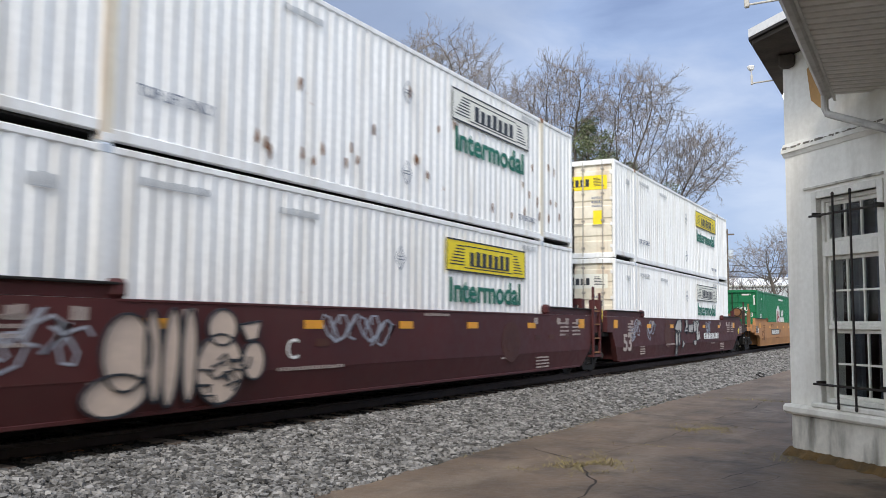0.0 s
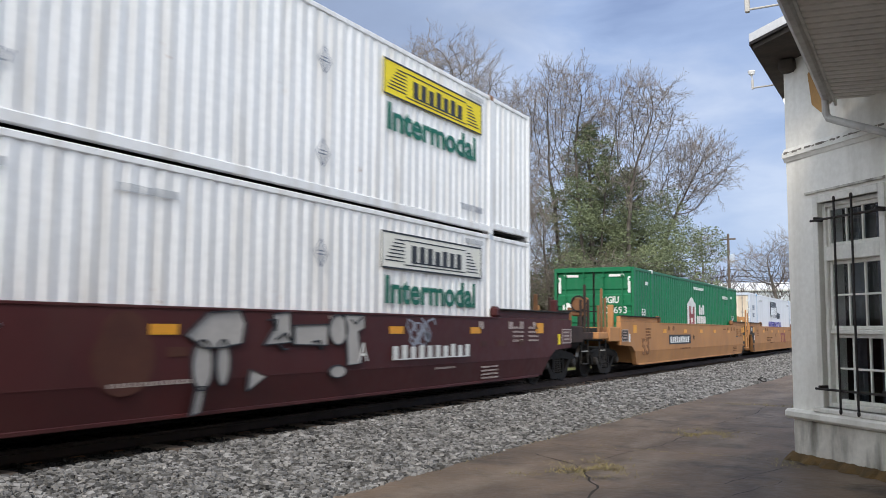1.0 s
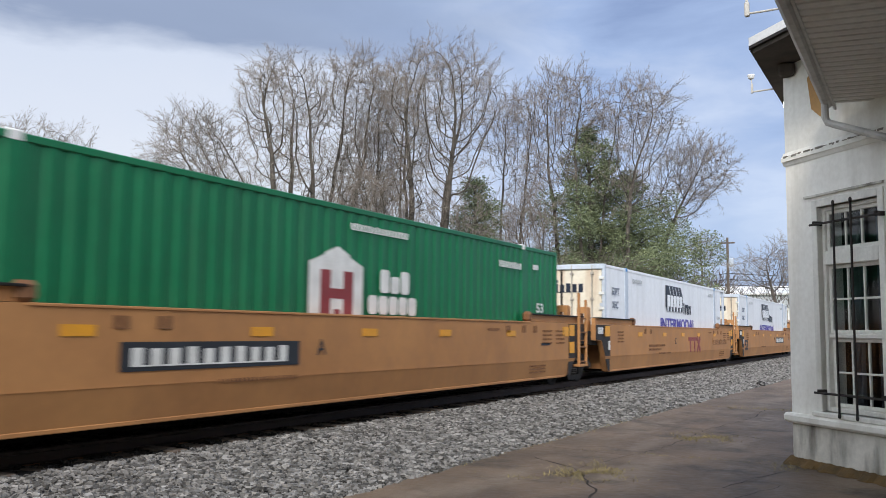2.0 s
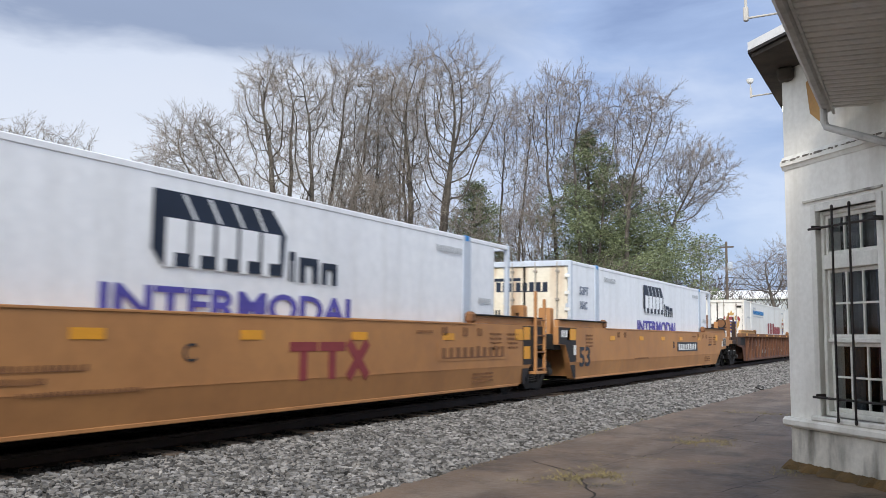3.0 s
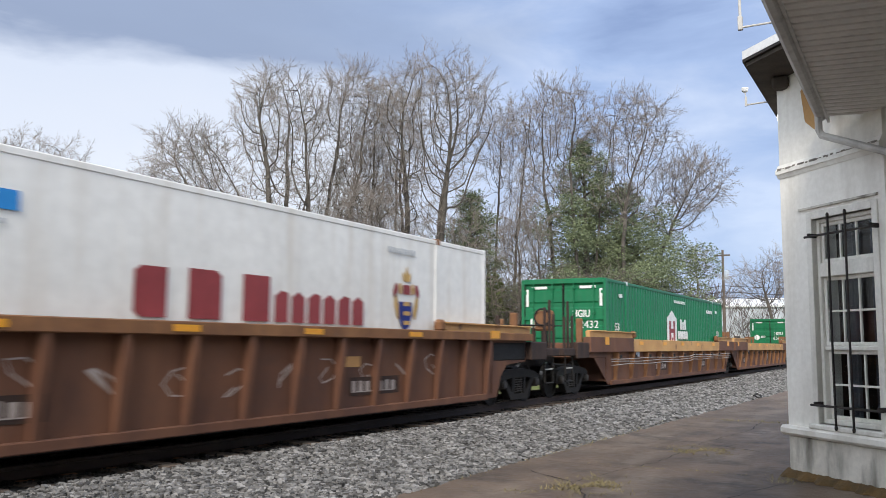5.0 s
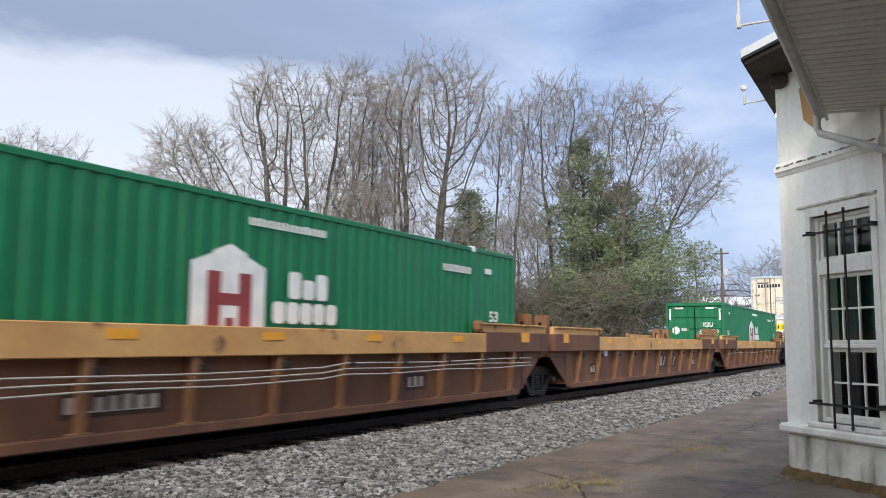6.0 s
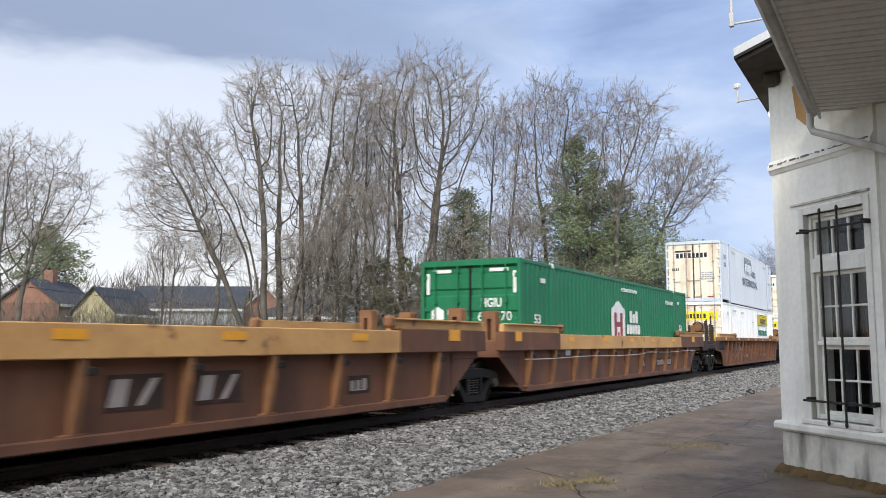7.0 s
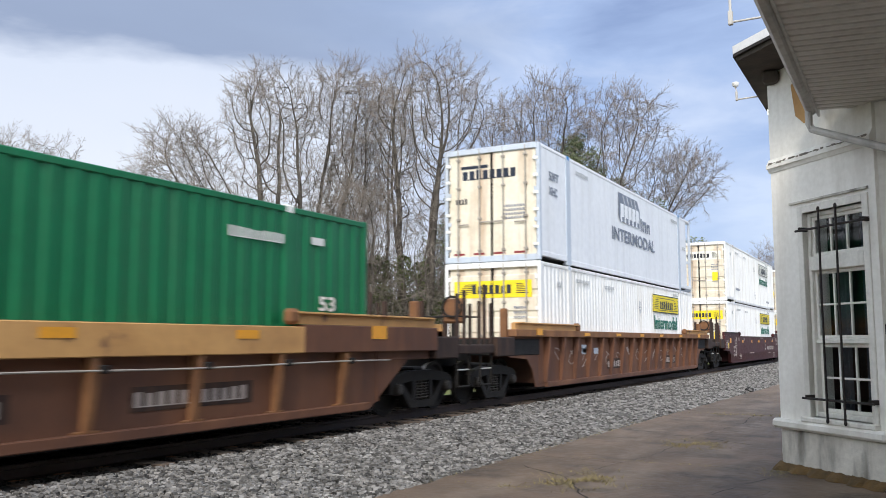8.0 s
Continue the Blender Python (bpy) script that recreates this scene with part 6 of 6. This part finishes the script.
def evergreen(az, dist, height, width, label, seed, count=16000, size=0.22, base=0.12, z=-0.7, material="needle", ragged=0.35):
    r = random.Random(seed)
    x, y = at_bearing(az, dist)
    t = thing("evergreen_tree", pose(x, y, z), label, "tree")
    segs, blobs = [((0, 0, -.3), (0.1, 0, height * .5), .28, .18), ((0.1, 0, height * .5), (0, 0, height * .96), .18, .03)], []
    n = 70
    for k in range(n):
        h = base + (1 - base) * (k + r.random()) / n
        a = k * 2.4 + r.uniform(-.4, .4)
        reach = width * .5 * (1 - ((h - .25) / .75) ** 2 if h > .25 else 0.75 + h) * r.uniform(1 - ragged, 1 + ragged * .5) + .3
        p0 = (0, 0, height * h * .97)
        p1 = (reach * math.cos(a), reach * math.sin(a), height * h + reach * .22)
        segs.append((p0, p1, .05, .012))
        for q in (0.45, 0.75, 1.0):
            blobs.append((p1[0] * q, p1[1] * q, p0[2] + (p1[2] - p0[2]) * q, .36 + reach * .15, .30 + reach * .08))
    v, f = tubes(segs, 5)
    part("trunk", np_mesh("trunk", v, f, "bark"), None, t)
    v, f = leaf_cloud(blobs, count, size, seed)
    part("crown", np_mesh("crown", v, f, material), None, t, "ragged dark green foliage in clumps")


# bearing left of the track's line, distance, then crown parts: offset, height, half width, half height
TREES = [
    (39.2, 43.0, [(-0.7, 12.6, 2.4, 2.9), (-0.3, 9.0, 2.2, 2.4), (0.6, 5.6, 2.0, 1.8)], 101, dict(forks=3, r_base=.24, sprays=560)),
    (39.9, 44.0, [(-4.4, 10.4, 2.3, 2.1), (-4.4, 8.2, 2.5, 1.6), (-2.1, 7.8, 1.4, 1.6)], 102, dict(forks=3, r_base=.20, sprays=520)),
    (38.1, 46.0, [(2.3, 13.9, 1.9, 3.0), (2.1, 9.6, 2.0, 2.4)], 103, dict(forks=2, r_base=.18, sprays=520)),
    (36.6, 50.0, [(2.0, 10.9, 2.2, 3.2), (0.7, 6.6, 2.4, 2.6)], 104, dict(forks=3, r_base=.17, sprays=520)),
    (30.2, 44.0, [(0.5, 13.3, 3.5, 3.5), (0.1, 9.6, 2.6, 2.3)], 105, dict(forks=3, r_base=.22, sprays=640)),
    (32.3, 49.0, [(-0.1, 13.4, 1.9, 4.0), (-0.4, 7.4, 2.3, 3.2)], 106, dict(forks=3, r_base=.17, sprays=520)),
    (25.2, 50.0, [(0.8, 12.7, 1.9, 3.4), (0.0, 7.7, 1.4, 2.0)], 107, dict(forks=2, r_base=.13, sprays=330)),
    (20.3, 46.0, [(-0.7, 13.4, 2.1, 2.5), (-1.4, 10.0, 1.8, 1.8)], 108, dict(forks=2, r_base=.16, sprays=360)),
    (18.7, 46.5, [(1.9, 12.9, 2.4, 2.4), (1.1, 10.0, 1.9, 1.9)], 109, dict(forks=2, r_base=.16, sprays=360)),
    (17.9, 50.0, [(4.5, 10.8, 2.1, 1.8), (3.4, 9.1, 1.7, 1.3)], 110, dict(forks=2, r_base=.16, sprays=330)),
    (23.1, 44.0, [(-0.3, 6.6, 1.3, 2.3)], 111, dict(forks=2, r_base=.12, sprays=220)),
    (34.6, 43.0, [(0.0, 6.4, 2.4, 3.2)], 118, dict(forks=3, r_base=.16, sprays=420)),
    (36.9, 42.5, [(0.0, 5.0, 1.9, 2.4)], 119, dict(forks=3, r_base=.14, sprays=300)),
    (28.4, 43.0, [(0.0, 5.6, 2.0, 2.6)], 120, dict(forks=3, r_base=.14, sprays=140)),
    (55.6, 50.0, [(0.9, 9.2, 3.4, 3.4), (-0.1, 6.6, 3.0, 2.2)], 112, dict(forks=2, r_base=.2)),
    (57.8, 54.0, [(0.2, 9.1, 4.3, 4.0)], 113, dict(forks=2, r_base=.2, sprays=330)),
    (43.5, 62.0, [(0.2, 7.9, 1.9, 2.1)], 114, dict(forks=1, r_base=.2, sprays=260)),
    (46.4, 70.0, [(0.0, 8.2, 1.8, 1.9), (0.0, 5.5, 1.2, 1.6)], 115, dict(forks=2, r_base=.14, sprays=260)),
    (7.1, 74.0, [(-0.1, 7.3, 2.6, 2.1), (-2.5, 6.8, 2.1, 1.6)], 116, dict(forks=2, r_base=.2, sprays=260)),
    (12.6, 84.0, [(0.3, 9.2, 1.1, 1.5)], 117, dict(forks=1, r_base=.14, sprays=90)),
]
for az, d, crowns, seed, kw in TREES:
    bare_tree(az, d, crowns, "tall leafless tree with fine brown twigs", seed, **kw)
evergreen(19.6, 47.0, 13.2, 6.4, "tall ragged evergreen tree among bare branches", 201, count=56000, ragged=.75, size=.085)
evergreen(17.1, 48.5, 10.9, 7.2, "broad dark green evergreen tree", 204, count=66000, ragged=.65, size=.085)
evergreen(27.2, 47.0, 10.4, 3.9, "smaller green evergreen half hidden by twigs", 202, count=32000, ragged=.7, size=.085)
evergreen(53.4, 84.0, 12.4, 7.5, "dark spreading pine beside the houses", 203, count=8000, base=.55, ragged=.8, size=.17)
# ivy and undergrowth
def thicket(az0, az1, dist, h, count, label, seed, material="ivy"):
    r = random.Random(seed)
    blobs = []
    for k in range(40):
        x, y = at_bearing(r.uniform(az0, az1), dist + r.uniform(-2, 2))
        blobs.append((x, y, r.uniform(0, h) - .6, r.uniform(.4, .9), r.uniform(.5, 1.0)))
    v, f = leaf_cloud(blobs, count, .13, seed, 1.0)
    tagged(new("undergrowth", np_mesh("undergrowth", v, f, material)), label, "bushes", kind="stuff")


thicket(25.5, 34.0, 45, 5.6, 26000, "tangled ivy and brush under the trees", 301)
thicket(17, 27, 47, 3.6, 16000, "tangled brush under the trees", 302)
segs = []
r5 = random.Random(31)
for k in range(7500):
    x, y = at_bearing(r5.uniform(16, 36), 43 + r5.uniform(-2, 5))
    p = Vector((x, y, -.8 + 5.4 * r5.random() ** 1.4))
    w = Vector((r5.gauss(0, 1), r5.gauss(0, 1), r5.gauss(.5, .7))).normalized()
    q = p + w * r5.uniform(.5, 1.4)
    m_ = q + Vector((r5.gauss(0, .3), r5.gauss(0, .3), -r5.uniform(0, .5))) + w * .5
    segs += [(tuple(p), tuple(q), .014, .010), (tuple(q), tuple(m_), .010, .006)]
v, f = tubes(segs, 3)
tagged(new("brushwood", np_mesh("brushwood", v, f, "brush")), "dense bare brushwood and vines under the trees", "bushes", kind="stuff")

# leafless shrubs before the houses
segs = []
r7 = random.Random(33)
for k in range(420):
    x, y = at_bearing(r7.uniform(36.5, 58), r7.uniform(58, 70))
    n_stem, h_stem = r7.randint(5, 9), r7.uniform(1.6, 4.6)
    for _ in range(n_stem):
        p, w = Vector((x, y, -.2)), Vector((r7.gauss(0, .3), r7.gauss(0, .3), 1)).normalized()
        for j in range(4):
            q = p + w * h_stem * .25
            segs.append((tuple(p), tuple(q), .026 - .006 * j, .020 - .006 * j))
            d2 = (w + Vector((r7.gauss(0, .6), r7.gauss(0, .6), .1))).normalized()
            segs.append((tuple(q), tuple(q + d2 * h_stem * .22), .012, .006))
            p, w = q, (w + Vector((r7.gauss(0, .2), r7.gauss(0, .2), .05))).normalized()
v, f = tubes(segs, 3)
tagged(new("shrubs", np_mesh("shrubs", v, f, "brush")), "leafless shrubs before the houses", "bushes", kind="stuff")

# far woods: a low band of leafless twigs along the horizon
segs = []
r6 = random.Random(32)
for k in range(9000):
    az = r6.uniform(-2, 66)
    d = r6.uniform(120, 165)
    x, y = at_bearing(az, d)
    h = 9.0 + 1.6 * math.sin(az * .55) + 1.2 * math.sin(az * 1.7 + 1) + r6.uniform(-2.0, 2.5)
    z0 = h * math.sqrt(r6.random()) * .85
    for j in range(3):
        w = Vector((r6.gauss(0, .55), r6.gauss(0, .55), 1)).normalized()
        l = r6.uniform(1.0, 3.2)
        q = Vector((x, y, z0)) + w * l
        segs.append(((x, y, z0), tuple(q), .045, .015))
v, f = tubes(segs, 3)
tagged(new("far_woods", np_mesh("far_woods", v, f, "far_trees")), "distant leafless woods along the horizon", "woods", kind="stuff")


def house(az, dist, w, d, wall_h, roof_h, turn, wall_m, label, seed, roof_m="shingle", gable_m=None, chimney=False):
    x, y = at_bearing(az, dist)
    h = thing("house", pose(x, y, 0.55, 0, 0, turn), label, "house", group="houses beyond the trees")
    s = Shape().box(-w / 2, w / 2, -d / 2, d / 2, 0, wall_h)
    part("wall", s, wall_m, h)
    for sx in (-1, 1):
        part("gable", Shape().prism([(-d / 2, wall_h), (d / 2, wall_h), (0, wall_h + roof_h)], 0, *sorted((sx * w / 2, sx * (w / 2 - .15)))), gable_m or wall_m, h)
    for sy in (-1, 1):
        e = .35
        part("roof", Shape().prism([(sy * (d / 2 + e), wall_h - e * roof_h / (d / 2)), (0, wall_h + roof_h), (0, wall_h + roof_h + .16), (sy * (d / 2 + e), wall_h - e * roof_h / (d / 2) + .16)], 0, -w / 2 - .35, w / 2 + .35), roof_m, h, "dark shingled roof slope")
        part("eaves_board", Shape().box(-w / 2 - .36, w / 2 + .36, *sorted((sy * (d / 2 + e), sy * (d / 2 + e + .04))), wall_h - e * roof_h / (d / 2) - .05, wall_h - e * roof_h / (d / 2) + .17), "paint_white", h)

    def window(cx, cy, cz, along_x, out):
        ww, wh = .9, 1.3
        if along_x:
            a = Shape().box(cx - ww / 2 - .1, cx + ww / 2 + .1, *sorted((cy, cy + out * .06)), cz - .1, cz + wh + .1)
            b = Shape().box(cx - ww / 2, cx + ww / 2, *sorted((cy + out * .05, cy + out * .08)), cz, cz + wh)
            c = Shape().box(cx - ww / 2, cx + ww / 2, *sorted((cy + out * .08, cy + out * .1)), cz + wh / 2 - .03, cz + wh / 2 + .03)
        else:
            a = Shape().box(*sorted((cx, cx + out * .06)), cy - ww / 2 - .1, cy + ww / 2 + .1, cz - .1, cz + wh + .1)
            b = Shape().box(*sorted((cx + out * .05, cx + out * .08)), cy - ww / 2, cy + ww / 2, cz, cz + wh)
            c = Shape().box(*sorted((cx + out * .08, cx + out * .1)), cy - ww / 2, cy + ww / 2, cz + wh / 2 - .03, cz + wh / 2 + .03)
        win_ = part("window", a, "paint_white", h)
        part("pane", b, "ink", win_)
        part("sash_bar", c, "paint_white", win_)
    n = max(1, int(w / 3))
    for k in range(n):
        window(-w / 2 + (k + .5) * w / n, -d / 2, .95, True, -1)
    for sx in (-1, 1):
        window(sx * w / 2, -d * .2, .95, False, sx)
        window(sx * w / 2, d * .2, .95, False, sx)
    if chimney:
        part("chimney", Shape().box(-.4, .4, -.4, .4, wall_h + roof_h - .5, wall_h + roof_h + 1.0, .03), "brick", h)
    return h


house(44.7, 82, 9.5, 6.5, 3.7, 2.0, 30, "white_siding", "low pale house with dark shingled roof", 1, gable_m="yellow_siding")
house(49.4, 78, 6.5, 3.8, 3.2, 1.9, -72, "yellow_siding", "small yellow house with dark gabled roof", 2)
house(53.2, 80, 6.5, 5.2, 3.9, 1.9, -66, "brick", "two-storey red brick house behind bare shrubs", 3, chimney=True)
house(40.4, 82, 4.6, 4.6, 3.4, 2.2, -45, "brick", "red brick gabled house beside a grey one", 4, roof_m="grey_roof")
house(42.2, 98, 5, 6, 4.2, 2.0, -40, "white_siding", "far pale house with light roof", 5, roof_m="grey_roof")
house(37.2, 80, 7, 6, 3.0, 1.6, 15, "white_siding", "white house seen between tree trunks", 6)
house(8.6, 135, 16, 9, 6.5, 1.2, 5, "white_siding", "long pale building far along the track", 7, roof_m="roof_metal")

# utility pole and wires
px, py = at_bearing(10.85, 88)
pole = thing("utility_pole", pose(px, py, -0.8), "weathered wooden utility pole with crossarm", "utility pole")
part("mast", Shape().tube([(0, 0, 0), (0, 0, 11.5)], .16, 10, .11), "pole_wood", pole)
part("crossarm", Shape().box(-.7, .7, -.06, .06, 10.9, 11.05, .015), "pole_wood", pole)
part("transformer", Shape().lathe([(.0, 0), (.25, 0), (.25, .8), (.2, .85)], 2, (.35, -.1, 8.6), 12), "grey_post", pole)
for zz, dz in ((7.2, 0), (6.6, 0), (6.1, 0)):
    a, b = Vector((px, py, zz)), Vector((px + 26, py + 2, zz - .3))
    c = Vector((px - 24, py + 12, zz - .5))
    s = Shape()
    for p, q in ((a, b), (a, c)):
        s.tube([p + (q - p) * t - Vector((0, 0, 2.0 * t * (1 - t))) for t in np.linspace(0, 1, 9)], .03, 4)
    solid("overhead_wire", s, "iron", "sagging overhead cable from the utility pole", "cable", group="overhead cables")
s = Shape()
a, b = Vector((*at_bearing(60, 62), 5.6)), Vector((*at_bearing(36, 88), 4.5))
s.tube([a + (b - a) * t - Vector((0, 0, 2.4 * t * (1 - t))) for t in np.linspace(0, 1, 13)], .02, 4)
solid("overhead_wire", s, "iron", "thin sagging cable before the houses", "cable", group="overhead cables")


def motions():
    for ob, x, y, z in MOVING:
        walk(ob, [(0.0, pose(x, y, z)), (4.0, pose(x, y - SPEED * 4.0, z)), (8.0, pose(x, y - SPEED * 8.0, z))])


motions()
